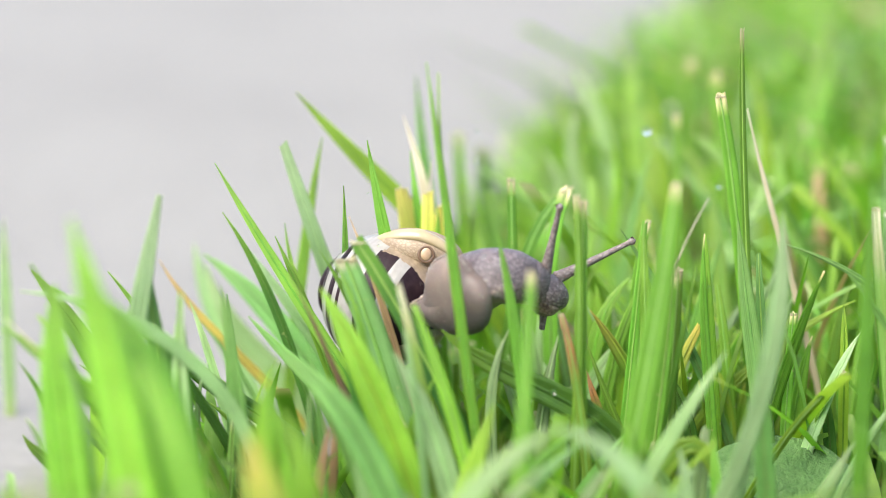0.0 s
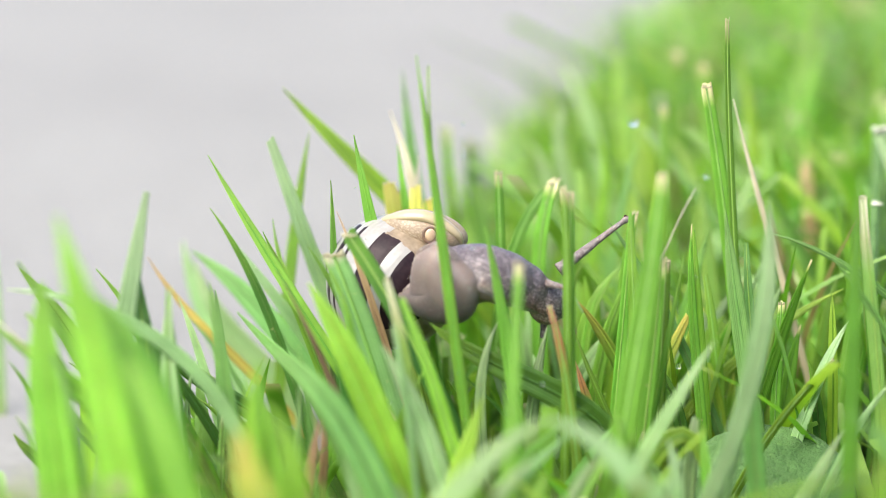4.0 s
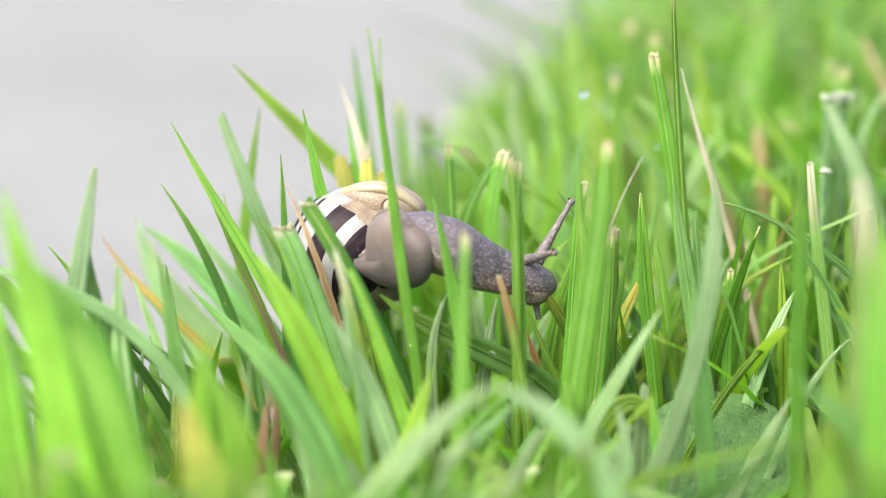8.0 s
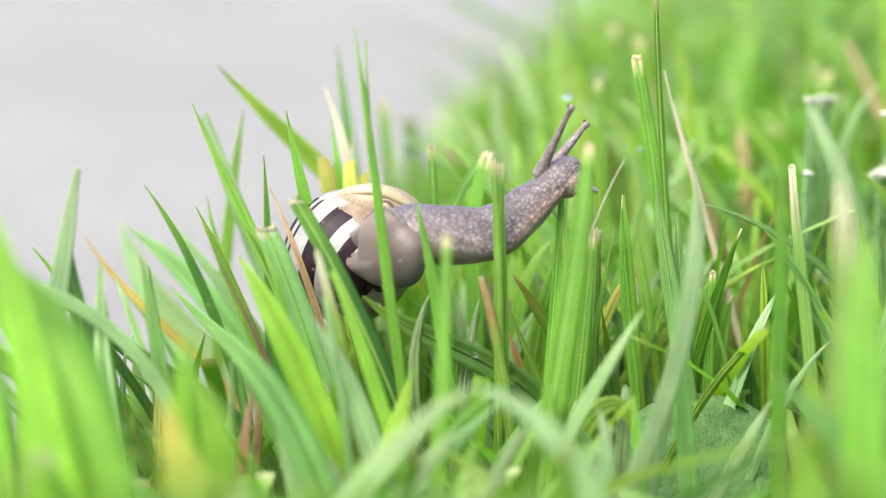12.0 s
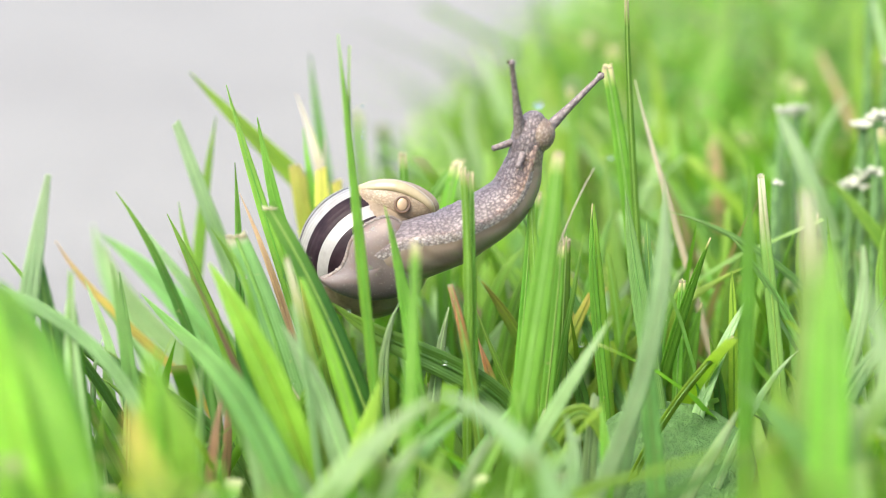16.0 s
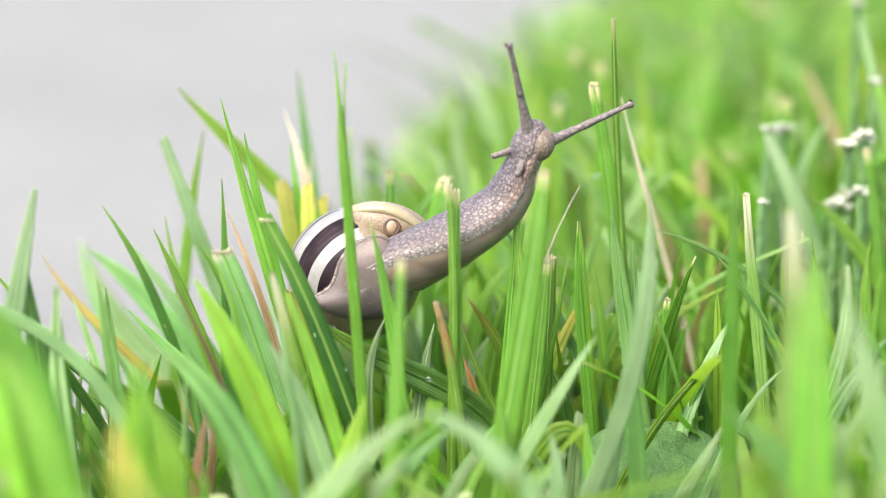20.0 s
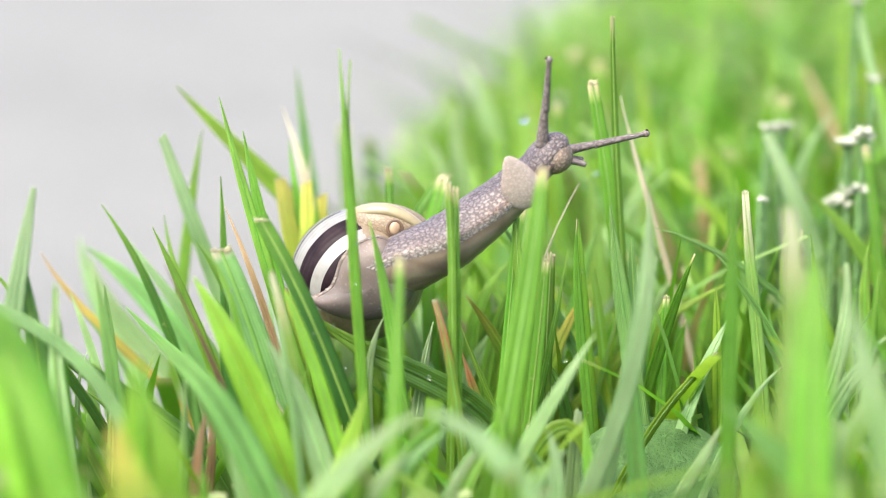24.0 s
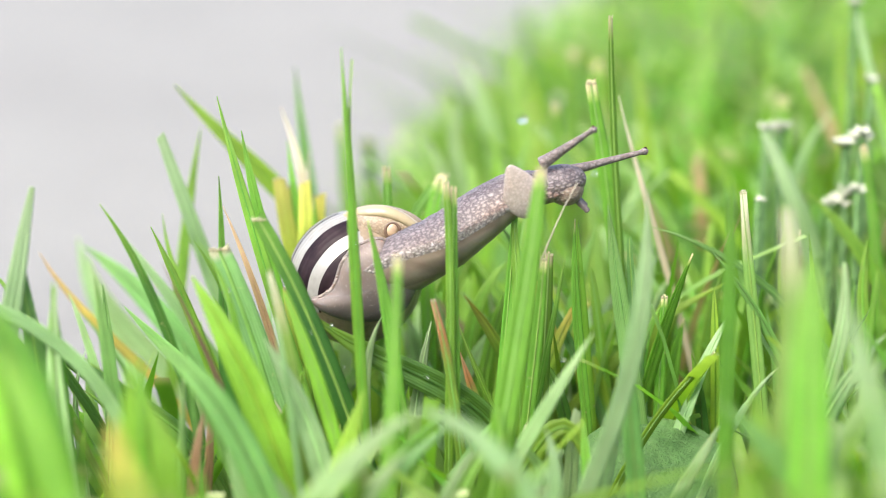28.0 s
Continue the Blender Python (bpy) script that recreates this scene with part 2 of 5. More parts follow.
def outward(points, turn):
    """The way that the blade's face looks, at each place along it."""
    out = []
    for i in range(len(points)):
        t = (points[min(i + 1, len(points) - 1)] - points[max(i - 1, 0)]).normalized()
        side = t.cross(Vector((math.sin(turn), -math.cos(turn), 0.12))).normalized()
        out.append(side.cross(t))
    return out


def blade(kind, foot, h1, h2, tip, width, turn=0.0, blunt=0.0, fold=0.28):
    """One grass blade: foot (x, y; it stands back from there as it leans), handles (x, z), tip (x, y, z) and width in millimetres; turn in degrees; blunt 0 to 1."""
    foot = (foot[0], foot[1] - 0.12 * tip[2])
    a = Vector((foot[0], foot[1], 0)) * 0.001
    d = Vector(tip) * 0.001
    b = Vector((h1[0], foot[1] * 0.67 + tip[1] * 0.33, h1[1])) * 0.001
    c = Vector((h2[0], foot[1] * 0.33 + tip[1] * 0.67, h2[1])) * 0.001
    n = 18
    pts = [p - a for p in bezier(a, b, c, d, n)]
    w = []
    for i in range(n):
        u = i / (n - 1)
        body = 0.72 + 0.28 * min(u / 0.35, 1)
        point = max(1 - (max(u - 0.45, 0) / 0.55) ** 3.0, 0.05)
        w.append(width * 0.001 * body * (point * (1 - blunt) + blunt * (1 - 0.25 * u)))
    verts, faces, uvs = ribbon(pts, w, radians(turn), fold, ragged=0.0006 * blunt)
    ob = new("grass_blade", solid("grass_blade", verts, faces, uvs, GRASS[kind]))
    ob.location = a
    rib = [p - normal * fold * h / 2 + normal * 0.00011 for p, h, normal in zip(pts, w, outward(pts, radians(turn)))]
    verts, faces, uvs = ribbon(rib, [max(0.16 * h, 0.0001) for h in w], radians(turn), -0.5)
    midrib = new("midrib", solid("midrib", verts, faces, uvs, GRASS[kind] if not blunt or kind in ("yellow", "gold", "pale") else RIB[kind in ("straw", "rust", "brown", "umber")]))
    midrib.parent = ob
    if abs(tip[1]) < 19 and kind not in ("straw", "brown", "rust", "umber"):
        for k in range(random.choice((0, 1, 1, 2, 3))):
            i = random.randint(7, n - 2)
            normal = outward(pts, radians(turn))[i]
            side = (pts[i + 1] - pts[i]).cross(normal).normalized()
            r = random.uniform(0.00010, 0.00026)
            dew.append((a + pts[i] + side * w[i] * random.uniform(-0.35, 0.35) + normal * (r * 0.6 - fold * w[i] * 0.3), r))
    if -19 < tip[1] < 16:
        normals = outward(pts, radians(turn))
        for k in range(random.randint(2, 9)):
            i = random.randint(5, n - 2)
            side = (pts[i + 1] - pts[i]).cross(normals[i]).normalized()
            q = random.uniform(-0.42, 0.42)
            fine_dew.append((a + pts[i].lerp(pts[i + 1], random.random()) + side * w[i] * q - normals[i] * fold * w[i] * (0.5 - abs(q)) * 0.9, random.uniform(0.00005, 0.00013)))
    if kind in ("cut", "yellow", "straw", "rusty", "bleached", "frosted", "dark") and blunt:
        dry_end(ob, pts[-2], pts[-1], w[-1])
    return tagged(ob, LABELS[kind], "grass blade", "grass blades", "thing")


def dry_end(parent, before, at, width):
    """The frayed dry end of a mown blade: a few short torn fibres."""
    way = (at - before).normalized()
    side = Vector((1, 0.2, 0))
    verts, faces, uvs = [], [], []
    n = max(6, int(width / 0.00032))
    for k in range(n):
        q = (k + 0.5) / n - 0.5
        lean = way + side * (q * 0.5 + random.uniform(-0.25, 0.25)) + Vector((0, random.uniform(-0.3, 0.3), 0))
        start = at + side * q * width * 0.9 - way * 0.0004
        size = random.uniform(0.0003, 0.0009) * random.uniform(0.5, 1.0)
        pts = [start + lean * size * i / 3 for i in range(4)]
        v, f, u = ribbon(pts, [width * 1.5 / n, width * 1.4 / n, width * 1.0 / n, width * 0.3 / n], random.uniform(-0.6, 0.6))
        faces += [tuple(i + len(verts) for i in face) for face in f]
        verts += v
        uvs += u
    ob = new("dry_end", solid("dry_end", verts, faces, uvs, FRAYED))
    ob.parent = parent
    return tagged(ob, "pale dry frayed end")


# ---- ground and pavement ----
def lawn_edge(y):
    """Where the lawn ends against the pavement, x at that y (metres)."""
    return float(np.interp(y, (-0.6, -0.1, -0.01, 0.035, 0.16, 0.4, 1.0, 4.0), (-0.36, -0.125, -0.076, -0.026, -0.026, 0.026, 0.17, 1.05)))


def sheet(name, corners, z, depth, mat, label, category):
    bm = bmesh.new()
    top = [bm.verts.new((x, y, z)) for x, y in corners]
    face = bm.faces.new(top)
    if face.normal.z < 0:
        face.normal_flip()
    low = bmesh.ops.extrude_face_region(bm, geom=[face])
    bmesh.ops.translate(bm, vec=(0, 0, -depth), verts=[v for v in low["geom"] if isinstance(v, bmesh.types.BMVert)])
    bmesh.ops.recalc_face_normals(bm, faces=bm.faces)
    ob = part(name, bm, mat)
    for p in ob.data.polygons:
        p.use_smooth = False
    return tagged(ob, label, category, kind="structure")


sheet("ground", [(-60, -60), (60, -60), (60, 60), (-60, 60)], 0.0, 0.3, SOIL, "dark moist soil under the lawn", "ground")
curb = [(lawn_edge(y), y) for y in (-0.6, -0.1, -0.01, 0.035, 0.16, 0.4, 1.0, 4.0)]
sheet("pavement", [(-4.0, -0.6)] + curb + [(-4.0, 4.0)], 0.006, 0.003, CONCRETE, "light grey concrete pavement beside the lawn", "pavement")


# ---- lawn: countless blades ----
def lawn(name, label, count, area, tall, wide, seed, low_line=None, lean=0.35, kinds=(0.5, 0.22, 0.2, 0.08), clear=False):
    """Scattered blades as one mesh. area: x0, x1, y0, y1; tall, wide: ranges in metres; low_line: blades end below it."""
    r = np.random.RandomState(seed)
    rows, verts, faces, uvs, slots = 6, [], [], [], []
    made = 0
    for _ in range(count * 4):
        if made >= count:
            break
        x, y = r.uniform(area[0], area[1]), r.uniform(area[2], area[3])
        if x < lawn_edge(y) + 0.006 * r.rand() + (0.006 if y > 0.04 else 0):
            continue
        if abs(x - 0.029) < 0.017 and -0.12 < y < 0.003:
            continue
        if clear and (abs(x - 0.029) < 0.014 and -0.04 < y < 0.002 or (x < 0.012 and y < 0.0 and r.rand() < 0.5) or (x < -0.03 and r.rand() < 0.7)):
            continue
        h = r.uniform(*tall)
        if 0.1 < y < 1.2:
            h *= min(1.0, 0.28 + (x - lawn_edge(y)) / (0.05 + 0.2 * y))
        if clear and x < 0.012:
            h *= 0.8
        tx, ty = np.clip(r.normal(0, lean, 2), -1.8 * lean, 1.8 * lean) * h
        if 0.04 < y < 0.12:
            ty = max(ty, -0.2 * (y - 0.01))
        room = (x - lawn_edge(y)) / 0.03
        if room < 1 and tx < 0:
            tx *= 0.35
        if low_line is not None:
            top = low_line(x + tx, y + ty)
            if h > top:
                h = top * r.uniform(0.75, 1.0)
            if h < 0.01:
                continue
        w = r.uniform(*wide) * 0.5
        a = r.uniform(0, 2 * math.pi)
        side = np.array((math.cos(a), math.sin(a), 0))
        out = np.array((-math.sin(a), math.cos(a), 0))
        blunt = r.rand() < 0.4
        base = len(verts)
        for i in range(rows):
            u = i / (rows - 1)
            c = np.array((x + tx * u ** 1.8, y + ty * u ** 1.8, h * (u - 0.12 * u * u * (abs(tx) + abs(ty)) / h)))
            k = w * ((0.75 + 0.5 * u) if u < 0.4 else (0.95 - 0.2 * u if blunt else max(1 - (u - 0.4) ** 1.6 * 2.26, 0.02)))
            for s, f in ((-1, 0), (0, 0.3), (1, 0)):
                verts.append(c + side * s * k + out * f * k)
                uvs.append((0.5 + s * 0.5, u if blunt else u * 0.9))
        for i in range(rows - 1):
            for j in range(2):
                q = base + i * 3 + j
                faces.append((q, q + 1, q + 4, q + 3))
        slots += [int(np.searchsorted(np.cumsum(kinds), r.rand() * 0.999))] * ((rows - 1) * 2)
        made += 1
    mats = [LAWN["green"], LAWN["bright"], LAWN["blue"], LAWN["straw"]]
    data = solid(name, verts, faces, uvs, mats[0])
    for m in mats[1:]:
        data.materials.append(m)
    data.polygons.foreach_set("material_index", np.array(slots, dtype=np.int32))
    return tagged(new(name, data), label, "grass", kind="stuff")


def sight(x, y, degrees_down):
    return 0.1345 - (y + 0.359) * math.tan(radians(degrees_down))


def front_line(x, y):
    u = x / (y + 0.36)
    return sight(x, y, float(np.interp(u, (-0.2, -0.12, -0.06, 0.045, 0.055, 0.11, 0.13, 0.2), (18.4, 18.7, 18.8, 18.8, 19.8, 19.8, 17.0, 15.6))))


lawn("lawn_grass", "thick green mown lawn running away into blur", 7600, (-0.03, 0.40, 0.115, 0.75), (0.03, 0.066), (0.002, 0.0042), 11, lean=0.55, kinds=(0.34, 0.28, 0.33, 0.05))
lawn("lawn_grass", "green mown lawn behind the snail", 520, (0.042, 0.16, 0.05, 0.115), (0.026, 0.056), (0.0018, 0.0036), 12, lean=0.5, kinds=(0.5, 0.15, 0.32, 0.03))
lawn("lawn_grass", "scattered slender grass behind the snail", 95, (-0.022, 0.075, 0.05, 0.12), (0.028, 0.052), (0.0014, 0.003), 15, lean=0.6, kinds=(0.2, 0.4, 0.35, 0.05))
lawn("undergrowth", "short dense green grass behind the snail", 520, (-0.025, 0.06, 0.045, 0.12), (0.012, 0.030), (0.0018, 0.0036), 32, lean=0.45, kinds=(0.5, 0.3, 0.2, 0.0))
lawn("far_lawn", "far green lawn", 2500, (0.0, 0.75, 0.75, 2.2), (0.05, 0.09), (0.006, 0.012), 14, lean=0.4)
lawn("undergrowth", "short dense green grass under the taller blades", 430, (-0.08, 0.10, -0.03, 0.05), (0.014, 0.040), (0.0018, 0.0040), 31, lean=0.42, clear=True, kinds=(0.5, 0.2, 0.3, 0.0))
lawn("undergrowth", "short grass at the lawn's near side", 900, (-0.10, 0.08, -0.2, -0.03), (0.03, 0.07), (0.002, 0.004), 13, low_line=front_line, lean=0.4, kinds=(0.5, 0.28, 0.22, 0.0))
lawn("tall_grass", "slender green grass standing behind the snail", 80, (0.012, 0.11, 0.022, 0.06), (0.030, 0.055), (0.0014, 0.0032), 21, lean=0.4, kinds=(0.45, 0.25, 0.27, 0.03))
lawn("tall_grass", "slender green grass beside the snail", 24, (0.022, 0.10, -0.012, 0.022), (0.026, 0.047), (0.0014, 0.0032), 22, lean=0.4, kinds=(0.55, 0.2, 0.25, 0.0))
lawn("tall_grass", "slender grass along the pavement's edge", 16, (-0.085, -0.028, -0.03, 0.02), (0.016, 0.032), (0.0011, 0.0026), 23, lean=0.38, kinds=(0.5, 0.2, 0.27, 0.03))
lawn("far_lawn", "green lawn beside the view", 2600, (0.26, 1.4, -0.8, 0.62), (0.04, 0.08), (0.006, 0.012), 41, lean=0.4)
lawn("far_lawn", "green lawn at the back", 2200, (0.78, 2.4, 0.62, 3.0), (0.05, 0.09), (0.008, 0.014), 42, lean=0.4)
lawn("far_lawn", "green lawn nearer than the view", 900, (-0.3, 0.26, -0.9, -0.46), (0.04, 0.07), (0.005, 0.010), 43, lean=0.4)


# ---- grass blades near the snail ----
twin_a = blade("green", (-9.4, -11.0), (-11.2, 24.5), (-12.5, 50.6), (-14.5, -8.5, 76.3), 1.7, 35)
twin_b = blade("green", (-10.0, -10.5), (-10.9, 24.0), (-14.5, 51.0), (-13.0, -8.0, 74.6), 1.2, 50)
blade("bright", (0.3, 44.0), (-3.2, 28.6), (-25.4, 43.9), (-42.3, 34.0, 63.3), 3.5, 10)
swing = blade("green", (-13.2, -2.0), (-19.1, 22.6), (-27.2, 44.4), (-33.0, 4.0, 67.0), 2.0, 20)
blade("green", (-18.4, 12.0), (-20.3, 20.7), (-26.3, 40.6), (-29.8, 9.0, 60.9), 2.5, -15)
blade("pale", (-25.4, 24.0), (-29.6, 19.7), (-36.9, 38.6), (-43.4, 22.0, 57.6), 2.9, 2, blunt=0.6)
blade("green", (-44.6, 32.0), (-42.8, 18.9), (-41.6, 38.0), (-38.1, 32.0, 56.7), 2.0, -7)
blade("blue", (-16.9, 55.0), (-17.9, 21.3), (-22.3, 42.3), (-24.1, 50.0, 63.5), 2.1, 6)
blade("straw", (-15.7, 34.0), (-20.2, 19.5), (-17.8, 40.9), (-25.5, 34.0, 59.8), 2.0, 7)
blade("straw", (-20.6, 30.0), (-18.8, 17.7), (-22.0, 35.5), (-20.9, 30.0, 53.3), 1.8, -24)
blade("green", (-16.4, 26.0), (-16.2, 19.0), (-22.1, 37.2), (-24.0, 26.0, 55.9), 2.2, -27)
blade("yellow", (-17.7, 26.0), (-19.3, 17.0), (-22.4, 33.7), (-25.4, 24.0, 50.5), 3.6, 8, blunt=0.7, fold=0.10)
blade("yellow", (-18.4, 30.0), (-18.2, 16.3), (-22.6, 32.1), (-23.5, 28.0, 48.2), 3.4, -8, blunt=0.7, fold=0.10)
blade("yellow", (-21.7, 24.0), (-22.1, 16.7), (-20.8, 33.4), (-21.2, 23.0, 50.1), 3.2, 0, blunt=0.7, fold=0.10)
blade("yellow", (-22.2, 28.0), (-21.2, 15.7), (-20.5, 31.4), (-19.0, 27.0, 47.1), 3.2, 0, blunt=0.7, fold=0.10)
blade("bright", (-18.6, 22.0), (-18.2, 16.1), (-19.6, 32.1), (-19.5, 20.0, 48.2), 2.5, 19)
blade("dark", (-32.8, 9.0), (-33.2, 18.0), (-32.4, 36.0), (-33.3, 9.0, 54.0), 1.5, -13)
blade("dark", (-32.8, 10.0), (-37.7, 16.6), (-41.1, 34.7), (-51.7, 12.0, 49.0), 1.7, -15)
blade("green", (-26.3, 5.0), (-30.7, 16.2), (-35.8, 32.4), (-43.0, 3.0, 47.6), 1.9, 28)
blade("green", (-25.5, 14.0), (-28.5, 16.6), (-41.1, 29.4), (-42.7, 16.0, 46.5), 1.4, -2)
blade("pale", (-65.2, -24.0), (-63.4, 19.2), (-61.0, 38.4), (-57.5, -14.0, 57.4), 3.3, 10, blunt=0.25)
blade("blue", (-51.6, -14.0), (-52.3, 15.5), (-57.5, 30.2), (-59.1, -16.0, 45.6), 3.2, 19, blunt=0.5)
blade("rust", (-33.6, 18.0), (-36.1, 18.0), (-54.3, 24.9), (-62.5, 20.0, 39.4), 1.5, -1)
blade("pale", (-36.7, 38.0), (-38.0, 15.1), (-54.9, 19.6), (-57.4, 38.0, 34.2), 3.5, 8)
blade("pale", (-46.6, 45.0), (-49.6, 12.4), (-58.5, 22.3), (-60.6, 48.0, 35.1), 3.8, -20)
blade("brown", (-16.5, -3.0), (-20.8, 17.4), (-24.4, 35.4), (-31.8, -2.0, 51.9), 1.2, 8)
lean_blade = blade("dark", (-5.3, -11.0), (-11.2, 17.9), (-16.6, 36.4), (-26.0, -11.0, 52.2), 3.3, 20, blunt=0.9)
blade("frosted", (-18.1, -9.0), (-21.6, 16.0), (-25.6, 32.1), (-31.9, -9.0, 47.3), 5.0, 15, blunt=0.8)
blade("dark", (-15.8, -6.0), (-23.0, 15.4), (-25.8, 33.6), (-35.8, -6.0, 47.8), 1.6, 21)
blade("bright", (-15.3, -24.0), (-20.5, 15.9), (-25.6, 32.2), (-34.5, -22.0, 46.5), 4.9, -5)
blade("cut", (-7.9, -38.0), (-7.6, 17.4), (-6.3, 34.7), (-5.7, -33.0, 52.0), 2.2, 1, blunt=0.6)
blade("green", (-3.0, -11.0), (-5.3, 17.7), (-6.2, 35.8), (-10.4, -11.5, 52.0), 2.2, 30)
blade("cut", (-6.7, 20.0), (-6.8, 17.6), (-7.9, 35.3), (-8.4, 20.0, 52.9), 2.0, 14, blunt=0.8)
blade("cut", (1.4, -9.0), (0.6, 19.0), (2.3, 38.0), (0.7, -8.0, 56.9), 1.5, 10, blunt=0.8)
blade("cut", (2.4, -8.0), (2.4, 18.6), (1.7, 37.1), (1.8, -7.0, 55.7), 1.8, -24, blunt=0.8)
blade("cut", (4.8, -26.0), (7.0, 20.8), (11.8, 41.2), (13.8, -22.0, 61.9), 4.1, 15, blunt=0.4)
blade("straw", (1.1, -6.0), (9.6, 17.6), (9.7, 39.0), (19.6, -6.0, 56.3), 0.4, 14)
blade("bright", (23.7, 5.0), (22.6, 16.2), (20.7, 32.4), (20.2, 4.0, 48.6), 2.4, 20)
blade("blue", (31.7, 2.0), (30.4, 17.2), (26.7, 34.0), (24.7, 3.0, 51.0), 2.8, 5)
blade("blue", (31.7, 5.0), (31.1, 15.2), (28.8, 30.3), (28.1, 5.0, 45.5), 1.9, -11, blunt=0.4)
blade("pale", (10.9, -30.0), (19.9, 18.7), (30.6, 36.9), (28.1, -24.0, 58.7), 2.6, 10)
blade("blue", (69.0, 15.0), (66.9, 20.7), (52.0, 40.4), (31.9, 12.0, 45.5), 1.3, -26)
blade("cut", (30.1, 20.0), (29.0, 25.8), (26.0, 51.4), (25.4, 15.0, 77.2), 1.4, 21, blunt=0.6)
blade("cut", (31.4, 20.0), (29.0, 22.3), (27.0, 44.8), (22.7, 17.0, 66.9), 2.8, 12, blunt=0.8)
blade("straw", (43.3, 24.0), (41.0, 22.1), (32.6, 42.6), (27.3, 22.0, 63.9), 1.1, 24)
blade("bleached", (51.3, 16.0), (50.2, 16.9), (47.0, 33.6), (46.0, 14.0, 50.5), 1.7, -6, blunt=0.4)
blade("pale", (48.7, -48.0), (47.2, 20.6), (47.1, 41.4), (44.3, -45.0, 62.0), 3.7, 17, blunt=0.5)
blade("cut", (72.5, 32.0), (70.3, 18.0), (70.4, 36.3), (66.8, 30.0, 54.1), 2.4, 24, blunt=0.7)
blade("pale", (87.3, 60.0), (85.4, 25.2), (74.7, 48.1), (69.6, 60.0, 72.4), 2.3, 21, blunt=0.5)
blade("cut", (24.0, 95.0), (24.1, 19.6), (23.9, 39.2), (24.1, 95.0, 58.8), 2.7, 5, blunt=0.8)
blade("cut", (31.7, 85.0), (31.4, 19.6), (28.9, 38.9), (27.7, 85.0, 58.4), 2.4, 0, blunt=0.8)
blade("cut", (21.0, 60.0), (20.6, 18.6), (20.2, 37.1), (19.3, 60.0, 55.7), 2.1, 8, blunt=0.8)
blade("lime", (19.0, 105.0), (18.7, 19.1), (14.5, 37.8), (14.0, 105.0, 56.9), 3.1, 0, blunt=0.6)
blade("bright", (23.6, 90.0), (21.2, 19.1), (21.5, 38.8), (15.4, 90.0, 57.3), 2.6, 5)
blade("bright", (37.7, 80.0), (35.4, 20.4), (39.3, 41.5), (33.4, 80.0, 61.6), 2.4, 5)
blade("cut", (61.0, 70.0), (60.6, 18.3), (60.2, 36.6), (59.2, 70.0, 54.9), 2.5, 5, blunt=0.8)
blade("bright", (56.6, 90.0), (56.6, 21.1), (60.0, 42.1), (59.4, 90.0, 63.2), 2.6, 0, blunt=0.6)
blade("pale", (55.6, 60.0), (62.1, 16.9), (52.5, 39.8), (66.7, 60.0, 54.5), 2.3, 10)
blade("green", (41.4, 100.0), (43.4, 20.3), (45.9, 40.6), (51.4, 100.0, 60.3), 2.9, 0)
blade("bright", (54.6, 75.0), (55.6, 16.6), (52.1, 33.1), (52.7, 75.0, 49.7), 2.1, 0, blunt=0.7)
blade("lime", (4.1, 50.0), (2.0, 15.7), (6.2, 31.3), (5.1, 50.0, 46.9), 2.0, 0, blunt=0.7)
blade("green", (68.7, 85.0), (66.8, 20.1), (68.7, 40.9), (63.0, 85.0, 60.6), 2.6, 8)
blade("blue", (30.1, 95.0), (31.8, 20.4), (31.6, 41.3), (37.3, 95.0, 61.1), 2.5, 0)
blade("lime", (28.6, 35.0), (27.4, 15.7), (26.2, 31.4), (23.7, 35.0, 47.0), 2.3, 0, blunt=0.3)
blade("bright", (6.2, 60.0), (-2.4, 16.9), (14.8, 34.8), (8.1, 60.0, 51.6), 2.1, 0)
blade("green", (45.5, 75.0), (43.1, 19.1), (49.6, 39.2), (41.6, 75.0, 57.7), 2.1, 0)
blade("bright", (75.4, 80.0), (75.2, 21.9), (70.1, 43.4), (70.6, 80.0, 65.3), 2.4, 0, blunt=0.6)
blade("lime", (35.7, 65.0), (30.6, 16.5), (41.0, 33.4), (36.6, 65.0, 49.8), 2.3, 0, blunt=0.6)
blade("blue", (56.3, 60.0), (62.3, 15.6), (60.6, 35.9), (72.8, 60.0, 49.3), 2.1, 0)
blade("pale", (17.6, 110.0), (11.8, 17.5), (13.7, 38.4), (3.5, 110.0, 54.7), 3.2, 0)
blade("lime", (16.4, 100.0), (16.2, 18.7), (5.2, 33.6), (0.6, 100.0, 50.8), 3.1, 0, blunt=0.5)
blade("pale", (7.6, 80.0), (21.9, 17.5), (-2.1, 34.0), (2.9, 80.0, 51.1), 2.4, 0, blunt=0.6)
blade("lime", (19.0, 90.0), (9.0, 15.5), (22.0, 34.7), (15.8, 90.0, 50.8), 2.8, 0, blunt=0.6)
blade("pale", (9.3, 75.0), (-13.5, 5.1), (9.5, 35.4), (-3.4, 75.0, 46.7), 2.3, 0)
blade("lime", (31.6, 70.0), (19.3, 12.0), (33.4, 34.9), (21.6, 70.0, 47.6), 2.5, 0, blunt=0.4)
blade("pale", (34.7, 85.0), (31.2, 15.7), (37.4, 31.5), (35.4, 85.0, 47.2), 2.8, 0, blunt=0.6)
blade("green", (-40.2, -40.0), (-40.0, 13.5), (-40.0, 26.9), (-39.6, -40.0, 40.4), 1.3, 0, blunt=0.4)
blade("green", (-51.5, -25.0), (-55.9, 18.0), (-64.0, 34.6), (-73.8, -25.0, 50.1), 1.5, 10, blunt=0.3)
